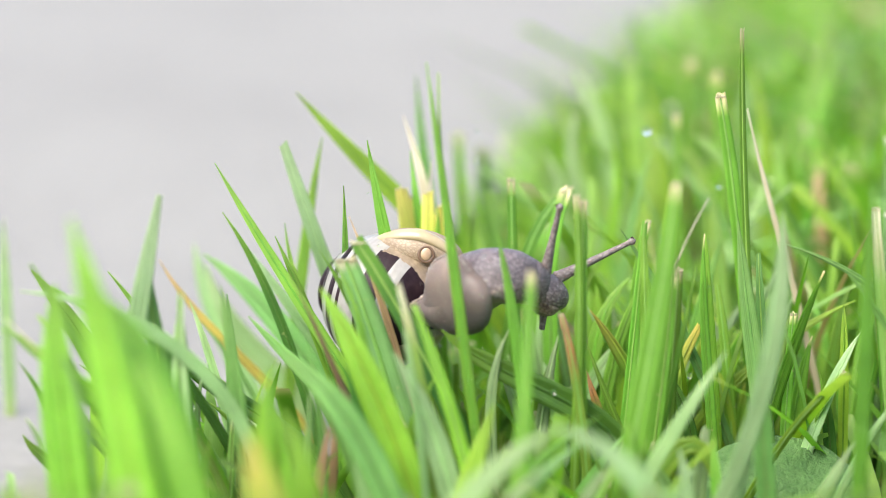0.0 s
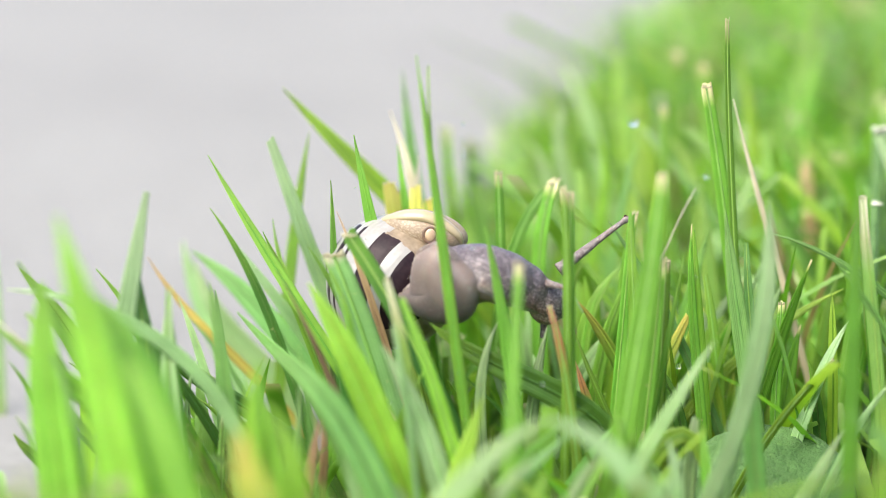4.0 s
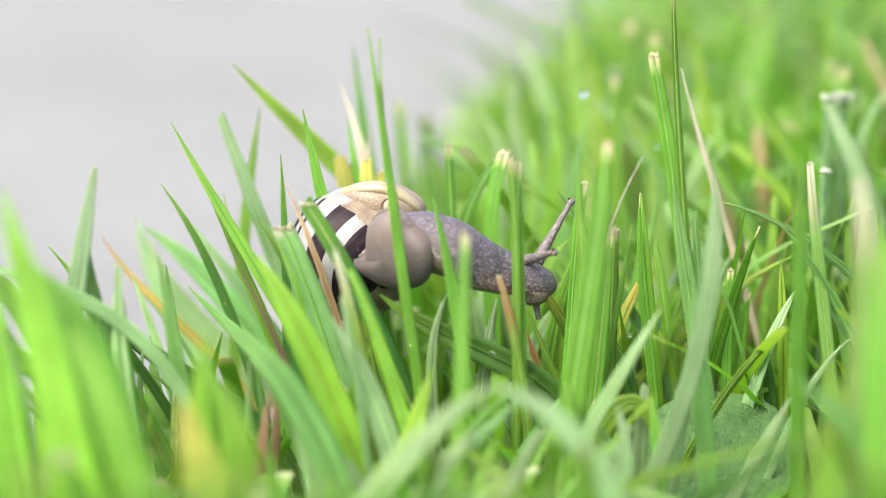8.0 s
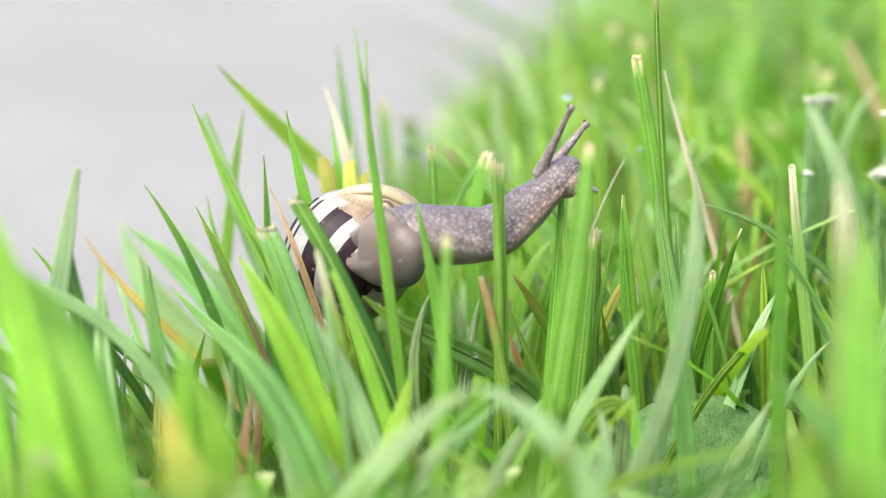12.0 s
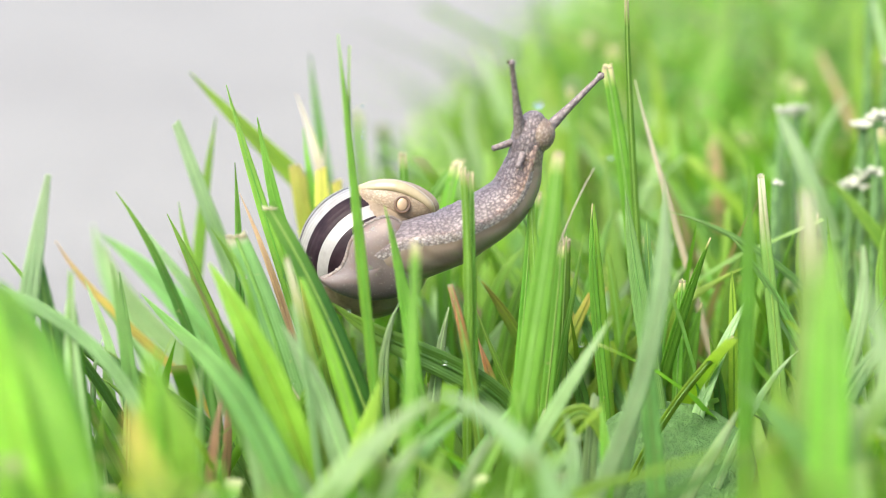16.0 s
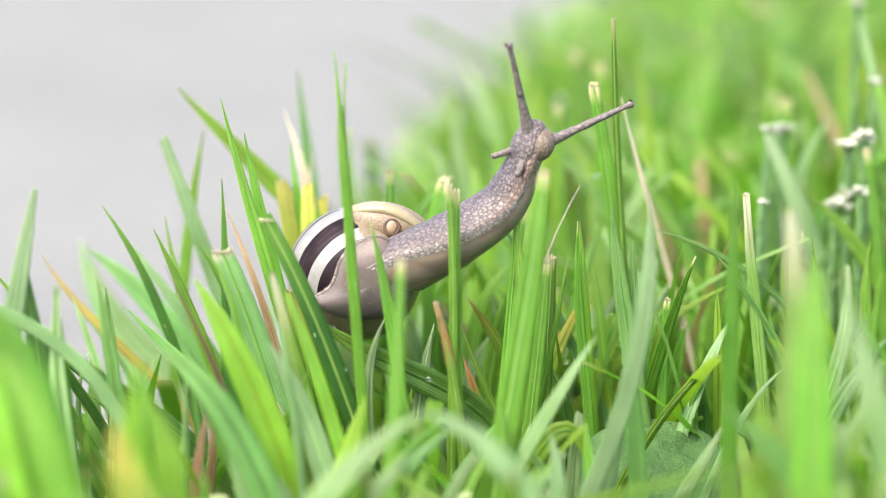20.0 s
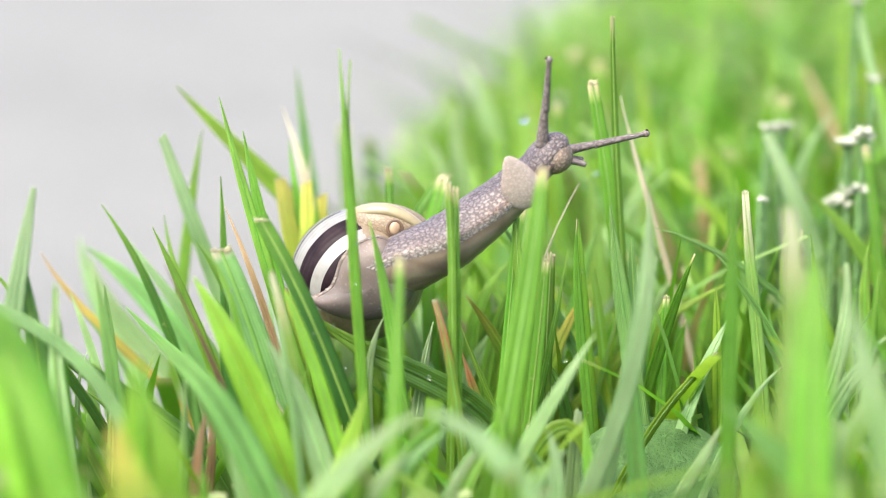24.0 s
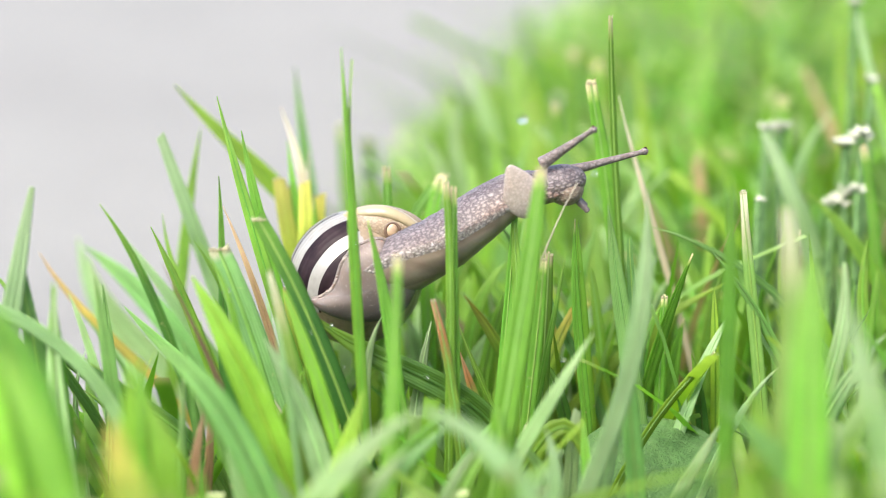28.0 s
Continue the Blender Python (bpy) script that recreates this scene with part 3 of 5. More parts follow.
blade("blue", (-58.2, -40.0), (-65.7, 12.0), (-60.5, 28.7), (-67.0, -40.0, 41.4), 1.4, 0, blunt=0.5)
blade("green", (88.8, 45.0), (82.9, 20.5), (78.2, 41.5), (70.8, 45.0, 61.5), 2.7, -23, blunt=0.8)
blade("green", (83.7, 30.0), (77.6, 16.3), (71.7, 35.2), (58.0, 30.0, 47.1), 2.8, -20)
blade("green", (45.2, -64.0), (45.2, 19.3), (45.6, 38.6), (45.6, -60.0, 57.9), 5.6, -16, blunt=0.3)
blade("pale", (69.6, 40.0), (65.8, 18.6), (61.5, 37.2), (52.5, 42.0, 54.1), 4.6, 26, blunt=0.4)
blade("brown", (47.9, 70.0), (47.3, 17.2), (45.5, 34.3), (44.5, 75.0, 51.5), 2.4, -4, blunt=0.4)
blade("brown", (89.2, 90.0), (84.2, 19.6), (74.6, 37.3), (66.3, 95.0, 55.6), 2.6, 7, blunt=0.4)
blade("green", (37.4, 110.0), (40.7, 22.7), (48.7, 44.2), (53.2, 120.0, 66.6), 5.2, -11)
blade("pale", (-27.9, -64.0), (-24.9, 15.0), (-17.0, 31.3), (-2.7, -58.0, 38.5), 3.6, 0)
blade("pale", (23.6, -66.0), (16.5, 9.1), (14.1, 37.0), (-3.2, -58.0, 38.7), 3.6, 0)
blade("pale", (-21.1, -55.0), (-20.8, 14.0), (-12.1, 22.4), (-4.2, -52.0, 31.5), 2.9, 0)
blade("pale", (12.0, -35.0), (11.6, 9.3), (18.3, 18.3), (14.4, -32.0, 27.6), 2.6, -6)
blade("bright", (-19.9, -30.0), (-18.0, 11.1), (-13.6, 21.3), (-10.5, -28.0, 32.0), 3.0, -8)
blade("bright", (-29.2, -18.0), (-26.1, 10.8), (-23.6, 22.1), (-18.9, -17.0, 32.4), 2.3, 5)
blade("dark", (10.3, -6.0), (16.3, 28.6), (-6.1, 25.7), (-18.2, -9.0, 37.1), 4.0, 0, fold=0.40)
blade("pale", (-12.5, -9.0), (-7.1, 11.6), (-14.5, 25.9), (-8.4, -9.0, 37.4), 1.7, 5)
blade("pale", (-6.3, -7.0), (-4.5, 11.8), (-4.1, 23.9), (-1.4, -6.0, 35.6), 2.2, 23)
blade("green", (15.5, -2.0), (12.8, 12.1), (6.7, 23.0), (2.6, -4.0, 34.6), 1.1, 10)
blade("rusty", (11.9, 2.0), (10.0, 9.8), (5.8, 19.0), (2.9, 2.0, 28.5), 1.9, 24)
blade("rusty", (5.9, -11.0), (2.5, 13.2), (3.0, 27.3), (-1.2, -11.0, 40.3), 1.7, 20, blunt=0.6)
blade("yellow", (-15.3, 3.0), (-17.0, 12.9), (-19.8, 25.6), (-22.9, 3.0, 38.3), 4.7, 27, blunt=0.4)
blade("green", (2.3, 12.0), (6.7, 13.2), (5.1, 28.8), (13.5, 14.0, 40.8), 2.2, 10)
blade("green", (1.0, 16.0), (7.3, 11.5), (-0.5, 29.1), (10.6, 18.0, 38.8), 2.7, -19)
blade("bright", (11.1, 22.0), (9.9, 12.1), (6.6, 23.9), (5.0, 22.0, 36.0), 3.2, 20)
blade("cut", (14.1, -4.0), (14.1, 15.1), (15.4, 30.2), (15.8, -4.0, 45.3), 2.3, 26, blunt=0.7)
blade("gold", (14.9, -4.0), (12.8, 13.6), (15.9, 27.4), (14.2, -4.0, 41.0), 2.4, 23, blunt=0.6)
blade("green", (7.6, 0.0), (7.8, 17.1), (10.1, 34.1), (10.9, 0.0, 51.1), 1.8, 19, blunt=0.6)
blade("cut", (7.6, 16.0), (10.5, 15.6), (9.1, 31.9), (12.3, 16.0, 47.6), 2.1, 4, blunt=0.7)
blade("cut", (-18.4, 24.0), (-3.9, 11.8), (-13.4, 38.2), (0.6, 24.0, 50.9), 2.4, -12, blunt=0.6)
blade("cut", (-5.9, 22.0), (3.0, 15.4), (-6.0, 34.8), (0.1, 22.0, 50.9), 3.0, -24, blunt=0.8)
blade("green", (40.9, 36.0), (41.2, 13.5), (43.0, 26.9), (43.7, 36.0, 40.4), 1.8, -23, blunt=0.7)
blade("green", (58.5, 30.0), (65.0, 22.4), (40.8, 23.8), (37.5, 30.0, 39.5), 2.8, -5)
blade("bleached", (48.9, 0.0), (49.0, 18.0), (45.3, 35.7), (44.4, 0.0, 53.7), 2.0, 6, blunt=0.5)
blade("bleached", (42.8, -50.0), (40.0, 20.6), (47.2, 41.4), (44.0, -48.0, 62.0), 3.9, -25, blunt=0.5)
blade("pale", (61.5, -70.0), (59.4, 19.2), (53.4, 37.4), (48.9, -66.0, 56.0), 4.7, 12)
blade("green", (38.2, -60.0), (33.0, 13.4), (44.1, 28.1), (38.7, -58.0, 41.4), 4.8, -9)
blade("pale", (43.7, -20.0), (51.2, 11.0), (52.4, 27.8), (63.1, -18.0, 37.3), 3.2, 21)
blade("bright", (-47.8, -66.0), (-51.1, 21.9), (-55.8, 43.7), (-62.0, -60.0, 65.0), 5.3, 0)
blade("green", (-44.1, -58.0), (-49.7, 17.0), (-46.1, 39.7), (-59.8, -54.0, 53.9), 7.0, 27)
blade("pale", (-91.3, 48.0), (-91.3, 13.1), (-92.1, 26.1), (-92.2, 48.0, 39.1), 2.0, 0)
blade("green", (-57.5, 6.0), (-62.7, 14.7), (-69.4, 29.3), (-79.7, 6.0, 41.2), 3.6, 28)
blade("pale", (-42.9, -20.0), (-37.1, 30.0), (-55.6, 43.7), (-76.4, -20.0, 44.9), 2.1, -11)
blade("green", (-51.5, -26.0), (-50.4, 20.8), (-63.6, 32.2), (-77.7, -26.0, 41.3), 3.4, -24)
blade("dark", (-72.2, 16.0), (-75.7, 8.1), (-78.4, 17.0), (-84.1, 16.0, 23.9), 1.2, 6)
blade("blue", (-47.8, -4.0), (-48.3, 13.5), (-48.0, 27.1), (-49.4, -4.0, 40.6), 2.5, -26)
blade("pale", (-51.3, -22.0), (-49.7, 15.2), (-56.2, 30.1), (-53.6, -20.0, 45.3), 2.7, -17)
blade("dark", (-30.0, 0.0), (-30.7, 20.0), (-52.4, 21.2), (-62.4, 2.0, 34.1), 2.8, 0)
blade("dark", (-30.4, 8.0), (-32.3, 13.2), (-45.8, 17.9), (-54.5, 8.0, 25.9), 1.9, -5)
blade("green", (-42.4, 4.0), (-43.5, 11.9), (-54.4, 16.8), (-62.3, 4.0, 23.4), 2.5, 6)
blade("green", (-46.6, 2.0), (-44.9, 15.1), (-66.0, 11.9), (-63.0, 2.0, 27.5), 1.0, -19)
blade("pale", (-80.4, 20.0), (-80.1, 5.0), (-80.9, 9.6), (-84.1, 20.0, 13.5), 1.5, -26)
blade("dark", (-72.2, 8.0), (-70.7, 9.1), (-79.1, 9.1), (-82.2, 8.0, 14.7), 2.1, 21)
blade("gold", (-27.1, -84.0), (-25.6, 15.8), (-36.3, 28.5), (-38.5, -78.0, 43.3), 6.6, -10, blunt=0.1)
blade("bright", (-35.3, -40.0), (-34.8, 13.0), (-39.8, 25.4), (-39.9, -38.0, 38.3), 3.1, 26)
blade("brown", (-34.1, -16.0), (-34.7, 8.8), (-32.4, 17.5), (-33.2, -16.0, 26.3), 1.5, 22)
blade("brown", (-36.3, -24.0), (-34.9, 9.4), (-35.4, 19.1), (-32.8, -24.0, 28.3), 1.6, -7)
blade("blue", (-17.4, -8.0), (-20.1, 17.4), (-35.1, 26.6), (-45.9, -8.0, 38.4), 2.7, -2)
blade("blue", (-18.9, -30.0), (-27.8, 10.2), (-26.2, 29.8), (-38.9, -28.0, 37.7), 2.9, 1)
blade("blue", (-27.4, 20.0), (-33.6, 14.7), (-42.6, 29.7), (-56.9, 30.0, 37.9), 4.0, 8)
blade("pale", (-24.9, 18.0), (-28.1, 17.0), (-39.5, 29.5), (-49.3, 18.0, 42.8), 2.1, 5)
blade("green", (-62.5, -44.0), (-64.3, 16.4), (-48.5, 32.5), (-58.2, -44.0, 48.5), 4.9, 3)
blade("blue", (-42.9, -18.0), (-44.4, 15.1), (-46.4, 30.2), (-48.9, -16.0, 45.1), 2.3, 7)
blade("green", (-51.1, -20.0), (-51.4, 15.1), (-53.6, 30.1), (-54.3, -20.0, 45.2), 2.3, 25)
blade("green", (-34.7, -80.0), (-41.6, 16.7), (-42.6, 36.2), (-51.5, -78.0, 52.3), 5.1, 0, blunt=0.2)
blade("green", (-52.4, -62.0), (-54.6, 20.4), (-56.8, 40.8), (-61.1, -58.0, 60.8), 3.4, 0)
blade("green", (-63.5, -40.0), (-64.2, 17.0), (-68.8, 33.7), (-68.2, -38.0, 50.7), 5.8, -4)
blade("bright", (-33.3, -70.0), (-44.8, 12.2), (-25.6, 31.4), (-36.5, -68.0, 43.7), 4.7, 12)
blade("pale", (-24.0, -34.0), (-25.9, 10.8), (-26.5, 22.0), (-30.2, -32.0, 32.5), 3.0, -15)
blade("pale", (-11.6, -26.0), (-14.7, 13.0), (-16.9, 26.7), (-24.5, -24.0, 38.2), 3.6, -11)
blade("blue", (-15.6, -34.0), (-22.9, 13.4), (-25.1, 31.7), (-39.3, -32.0, 40.4), 4.4, 27)
blade("umber", (-21.1, -19.0), (-24.4, 16.2), (-30.7, 31.4), (-38.2, -19.0, 46.0), 0.8, 5)
blade("bright", (-39.6, -52.0), (-37.2, 14.5), (-40.8, 29.3), (-39.2, -52.0, 43.8), 3.2, 0)
blade("green", (-23.0, -16.0), (-32.4, 14.2), (-22.5, 36.9), (-34.6, -16.0, 50.6), 1.1, 20)
blade("bright", (-9.1, -24.0), (-12.0, 15.2), (-15.6, 30.5), (-21.6, -24.0, 44.8), 2.1, 10, blunt=0.4)
blade("bleached", (-15.8, -22.0), (-18.2, 15.7), (-19.5, 31.8), (-23.8, -22.0, 47.2), 1.8, 0, blunt=0.5)
blade("pale", (-52.3, -6.0), (-50.0, 10.2), (-56.4, 21.1), (-52.0, -6.0, 31.1), 1.0, 10)
blade("pale", (38.9, -50.0), (40.7, 16.2), (51.9, 28.1), (56.7, -50.0, 43.0), 3.5, 0)
blade("cut", (22.3, 2.0), (23.4, 16.5), (19.1, 32.7), (19.8, 2.0, 49.1), 1.6, 15)
blade("umber", (-23.2, -14.0), (-26.4, 16.1), (-31.8, 31.8), (-39.5, -14.0, 46.3), 0.6, 5)
blade("pale", (1.3, -26.0), (5.1, 14.5), (13.2, 27.0), (21.0, -26.0, 39.5), 2.2, 0)
blade("pale", (20.7, -22.0), (21.8, 19.7), (28.3, 38.7), (28.3, -22.0, 58.5), 2.0, 10)
blade("blue", (28.3, -24.0), (27.8, 14.0), (26.4, 27.9), (25.1, -24.0, 41.8), 2.7, 0)
blade("cut", (11.3, -8.0), (11.3, 15.3), (14.0, 30.4), (14.9, -8.0, 45.6), 2.1, 5, blunt=0.5)
blade("green", (10.8, -6.0), (11.5, 15.7), (15.8, 30.8), (18.1, -6.0, 46.3), 1.1, 20)
blade("cut", (32.2, 4.0), (32.7, 12.3), (32.7, 24.6), (33.5, 4.0, 36.8), 1.8, 10, blunt=0.7)
blade("green", (27.3, 6.0), (35.6, 9.6), (25.4, 26.2), (34.3, 6.0, 35.9), 1.5, 0)
blade("cut", (32.9, 8.0), (34.2, 10.7), (34.1, 21.7), (36.9, 8.0, 32.2), 2.5, 8, fold=0.60)
blade("dark", (40.9, 2.0), (39.4, 9.4), (40.0, 19.2), (37.5, 2.0, 28.4), 2.0, 0)
blade("green", (38.8, -28.0), (39.0, 20.9), (39.0, 41.8), (39.4, -28.0, 62.6), 2.2, 10)
blade("bleached", (48.7, -4.0), (47.9, 18.3), (45.7, 36.4), (43.6, -4.0, 54.6), 1.8, 5, blunt=0.4)
blade("pale", (27.8, -20.0), (29.7, 9.4), (35.7, 16.8), (39.9, -20.0, 25.1), 1.9, 0)
blade("pale", (33.4, -10.0), (38.2, 9.8), (40.7, 22.5), (49.4, -10.0, 30.3), 1.2, 0)
blade("pale", (17.8, -16.0), (18.3, 8.4), (18.5, 16.9), (19.5, -16.0, 25.3), 2.3, 0, blunt=0.6)
blade("blue", (6.9, -14.0), (11.1, 6.7), (11.0, 16.7), (16.5, -14.0, 23.1), 1.7, 0, blunt=0.4)
blade("bright", (2.9, -18.0), (5.5, -4.9), (17.0, 44.1), (21.9, -18.0, 13.2), 3.2, 0)
blade("blue", (63.9, -60.0), (56.7, 15.0), (47.4, 29.5), (34.8, -60.0, 40.4), 4.0, 0)
blade("green", (39.5, 20.0), (42.0, 12.4), (39.7, 25.8), (44.4, 20.0, 37.8), 2.2, 10)
blade("bright", (9.0, 14.0), (17.1, 14.4), (28.4, 29.3), (44.0, 14.0, 36.2), 1.8, 0)
blade("green", (51.0, 10.0), (52.2, 13.2), (53.5, 26.5), (56.6, 10.0, 39.5), 2.3, 0)
blade("pale", (49.7, -16.0), (47.9, 16.4), (58.8, 30.8), (56.9, -16.0, 47.0), 2.6, 0, blunt=0.3)
blade("dark", (24.2, 2.0), (17.4, 7.5), (22.0, 23.4), (12.3, 2.0, 29.7), 2.1, 0)
blade("blue", (20.6, -20.0), (17.2, 7.0), (17.2, 17.0), (10.4, -20.0, 22.4), 2.0, 0)
blade("green", (26.7, 12.0), (25.9, 13.0), (25.1, 26.1), (22.8, 12.0, 38.9), 2.0, 12, blunt=0.5)
blade("bright", (55.9, 16.0), (62.3, 15.1), (48.9, 30.1), (53.5, 16.0, 45.1), 1.9, 5, blunt=0.5)
blade("green", (68.3, 12.0), (68.9, 14.6), (62.4, 28.8), (64.9, 12.0, 43.4), 2.5, 5)

# ---- slender blades between the larger ones ----
slim = random.Random(44)


def sprig(x0, x1, y0, y1, tall, lean, wide, kinds, count, top=None):
    """Slender single blades rooted between x0, x1 and y0, y1 (millimetres). lean: the range of their slope to the side."""
    for _ in range(count):
        x, y, h, s = slim.uniform(x0, x1), slim.uniform(y0, y1), slim.uniform(*tall), slim.uniform(*lean)
        if x < lawn_edge(y / 1000) * 1000 + 2:
            x += 14
        if 16 < x < 46 and y < -3:
            y += 24
        if top is not None:
            h = min(h, top)
        tx, ty = x + s * h, y + slim.uniform(-0.25, 0.25) * h
        sag = slim.uniform(0.0, 0.12)
        blade(slim.choice(kinds), (x, y), (x + 0.22 * s * h, 0.36 * h), (x + 0.55 * s * h, (0.70 + sag) * h), (tx, ty, h),
              slim.uniform(*wide), slim.uniform(-45, 45), slim.choice((0, 0, 0, 0.5)), slim.uniform(0.15, 0.5))


sprig(-62, -14, -26, 14, (24, 44), (-0.8, 0.1), (0.9, 1.9), ("blue", "pale", "pale", "green", "bleached", "dark"), 28)
sprig(12, 82, -18, 26, (26, 50), (-0.5, 0.6), (1.1, 2.4), ("pale", "green", "blue", "cut", "bright", "green"), 24)
sprig(-12, 14, 14, 40, (30, 52), (-0.4, 0.5), (1.2, 2.4), ("green", "cut", "blue", "bright"), 6)
sprig(-4, 30, 8, 30, (24, 36), (-0.5, 0.5), (2.0, 3.4), ("bright", "pale", "pale", "gold"), 42)
sprig(-30, 26, -52, -26, (22, 33), (-0.8, 0.8), (1.4, 2.6), ("pale", "green", "bright", "blue"), 20)

# ---- drops, leaves, flowers ----
def water_drop(x, y, z, r):
    ob = part("water_drop", ball_mesh(r * 0.001), WATER)
    ob.location = (x / 1000, y / 1000, z / 1000)
    return tagged(ob, "clear round water drop clinging to a grass blade", "water drop", "water drops", "thing")


def ball_mesh(r, sz=0.92):
    bm = bmesh.new()
    bmesh.ops.create_icosphere(bm, subdivisions=3, radius=r)
    bmesh.ops.scale(bm, vec=(1, 1, sz), verts=bm.verts)
    return bm


water_drop(-30.7, -12.0, 41.8, 0.57)
water_drop(-2.1, -10.0, 28.4, 0.49)
water_drop(13.0, 36.0, 57.5, 0.81)
water_drop(-51.1, -2.0, 22.4, 0.42)
water_drop(-49.7, -2.0, 21.3, 0.34)
water_drop(-23.8, -12.0, 26.2, 0.33)
water_drop(18.3, 2.0, 27.5, 0.51)
water_drop(24.5, 34.0, 49.2, 0.45)
water_drop(-15.5, -16.0, 37.9, 0.24)
water_drop(-13.9, -16.0, 31.7, 0.24)
water_drop(-12.1, -13.0, 49.2, 0.24)
water_drop(-12.5, -14.0, 43.6, 0.24)
water_drop(20.7, 3.0, 40.9, 0.25)
water_drop(-18.3, -16.0, 36.7, 0.24)
water_drop(-58.6, -16.0, 38.0, 0.40)
water_drop(-57.7, -16.0, 39.2, 0.40)
for at, r in dew:
    water_drop(at.x * 1000, at.y * 1000, at.z * 1000, r * 1000)

# the finest dew, too small to count
verts, faces = [], []
form = bmesh.new()
bmesh.ops.create_icosphere(form, subdivisions=1, radius=1.0)
form.verts.index_update()
for at, r in fine_dew:
    k = len(verts)
    verts += [tuple(at + v.co * r) for v in form.verts]
    faces += [tuple(v.index + k for v in f.verts) for f in form.faces]
form.free()
data = bpy.data.meshes.new("fine_dew")
data.from_pydata(verts, [], faces)
data.polygons.foreach_set("use_smooth", np.ones(len(data.polygons), dtype=bool))
data.materials.append(WATER)
tagged(new("fine_dew", data), "tiny beads of dew on the grass blades", "dew", kind="stuff")


def broad_leaf(x, y, z, wide, tall, lean, turn):
    """A round leaf on a stalk: a gently domed, wrinkled blade with veins, its edge a little raised."""
    thing = tagged(new("broad_leaf"), "round wrinkled green leaf low among the grass", "leaf", kind="thing")
    thing.matrix_world = pose(x / 1000, y / 1000, 0, 0, 0, turn)
    bm = bmesh.new()
    rows, turns = 12, 40
    mid = bm.verts.new((0, 0, 0.0006))
    rings = []
    for k in range(1, rows + 1):
        q = k / rows
        ring = []
        for i in range(turns):
            f = 2 * math.pi * i / turns
            vein = abs(math.sin(f * 5)) * 0.0004 * q
            lift = -0.0016 * q * q + vein + 0.0004 * noise.noise(Vector((q * 6, math.cos(f) * 4, math.sin(f) * 4)))
            if k == rows:
                lift += 0.0003
            ring.append(bm.verts.new((wide * q * math.cos(f) * 0.001, tall * q * math.sin(f) * 0.001, lift)))
        rings.append(ring)
    for i in range(turns):
        bm.faces.new((mid, rings[0][i], rings[0][(i + 1) % turns]))
    for a, b in zip(rings, rings[1:]):
        for i in range(turns):
            j = (i + 1) % turns
            bm.faces.new((a[i], b[i], b[j], a[j]))
    top = list(bm.faces)
    bmesh.ops.recalc_face_normals(bm, faces=top)
    bmesh.ops.solidify(bm, geom=top, thickness=0.00035)
    leaf = part("leaf_blade", bm, LEAF, thing)
    leaf.matrix_local = pose(0, 0, z / 1000, lean, 0, 0)
    bm = bmesh.new()
    bmesh.ops.create_cone(bm, cap_ends=True, segments=10, radius1=0.0007, radius2=0.0006, depth=z / 1000)
    bmesh.ops.translate(bm, vec=(0, 0, z / 2000), verts=bm.verts)
    part("leaf_stalk", bm, LEAF, thing)
    return thing


broad_leaf(31.3, -9.0, 13.6, 12.4, 10.4, 38, 4)


PETAL = rough_material("petal_white", (0.33, 0.35, 0.25), (0.44, 0.45, 0.36), 300.0, rough=0.6, bump=0.2, depth=0.0002)


def flower(x, y, z, size):
    """A small white flower head on a thin green stem: short petals round a pale cup."""
    thing = tagged(new("flower"), "small white flower head on a green stem", "flower", "small white flowers", "thing")
    thing.location = (x / 1000, y / 1000, 0)
    bm = bmesh.new()
    bmesh.ops.create_cone(bm, cap_ends=True, segments=8, radius1=0.0008, radius2=0.0006, depth=z / 1000)
    bmesh.ops.translate(bm, vec=(0, 0, z / 2000), verts=bm.verts)
    part("stem", bm, LEAF, thing)
    cup = part("cup", ball_mesh(size * 0.00035, 0.9), LEAF, thing)
    cup.location = (0, 0, z / 1000)
    for k in range(7):
        bm = bmesh.new()
        bmesh.ops.create_icosphere(bm, subdivisions=2, radius=size * 0.00042)
        bmesh.ops.scale(bm, vec=(1.25, 0.7, 0.35), verts=bm.verts)
        bmesh.ops.translate(bm, vec=(size * 0.00040, 0, 0), verts=bm.verts)
        p = part("petal", bm, PETAL, thing)
        p.matrix_local = Matrix.Translation((0, 0, z / 1000 + size * 0.0002)) @ Euler((random.uniform(-0.4, 0.4), -random.uniform(0.1, 0.9), k * 0.9 + random.uniform(-0.2, 0.2))).to_matrix().to_4x4()
    return thing


flower(66.7, 32.0, 54.9, 2.5)
flower(64.8, 36.0, 44.5, 2.2)
flower(66.2, 30.0, 46.8, 1.8)
flower(56.7, 56.0, 51.0, 1.4)
flower(53.6, 50.0, 52.6, 0.9)
flower(69.4, 60.0, 72.4, 1.7)
flower(71.2, 52.0, 60.6, 1.7)
flower(49.1, 20.0, 47.7, 0.8)
flower(22.6, 120.0, 44.6, 1.3)
flower(64.8, 36.0, 53.2, 2.4)
flower(67.8, 38.0, 53.2, 2.2)
flower(62.7, 34.0, 43.4, 2.3)
flower(65.3, 36.0, 45.2, 2.0)
flower(56.2, 48.0, 53.0, 2.2)
flower(53.5, 46.0, 53.6, 1.8)
flower(50.3, 26.0, 46.2, 1.2)
flower(64.7, 33.0, 43.7, 1.6)

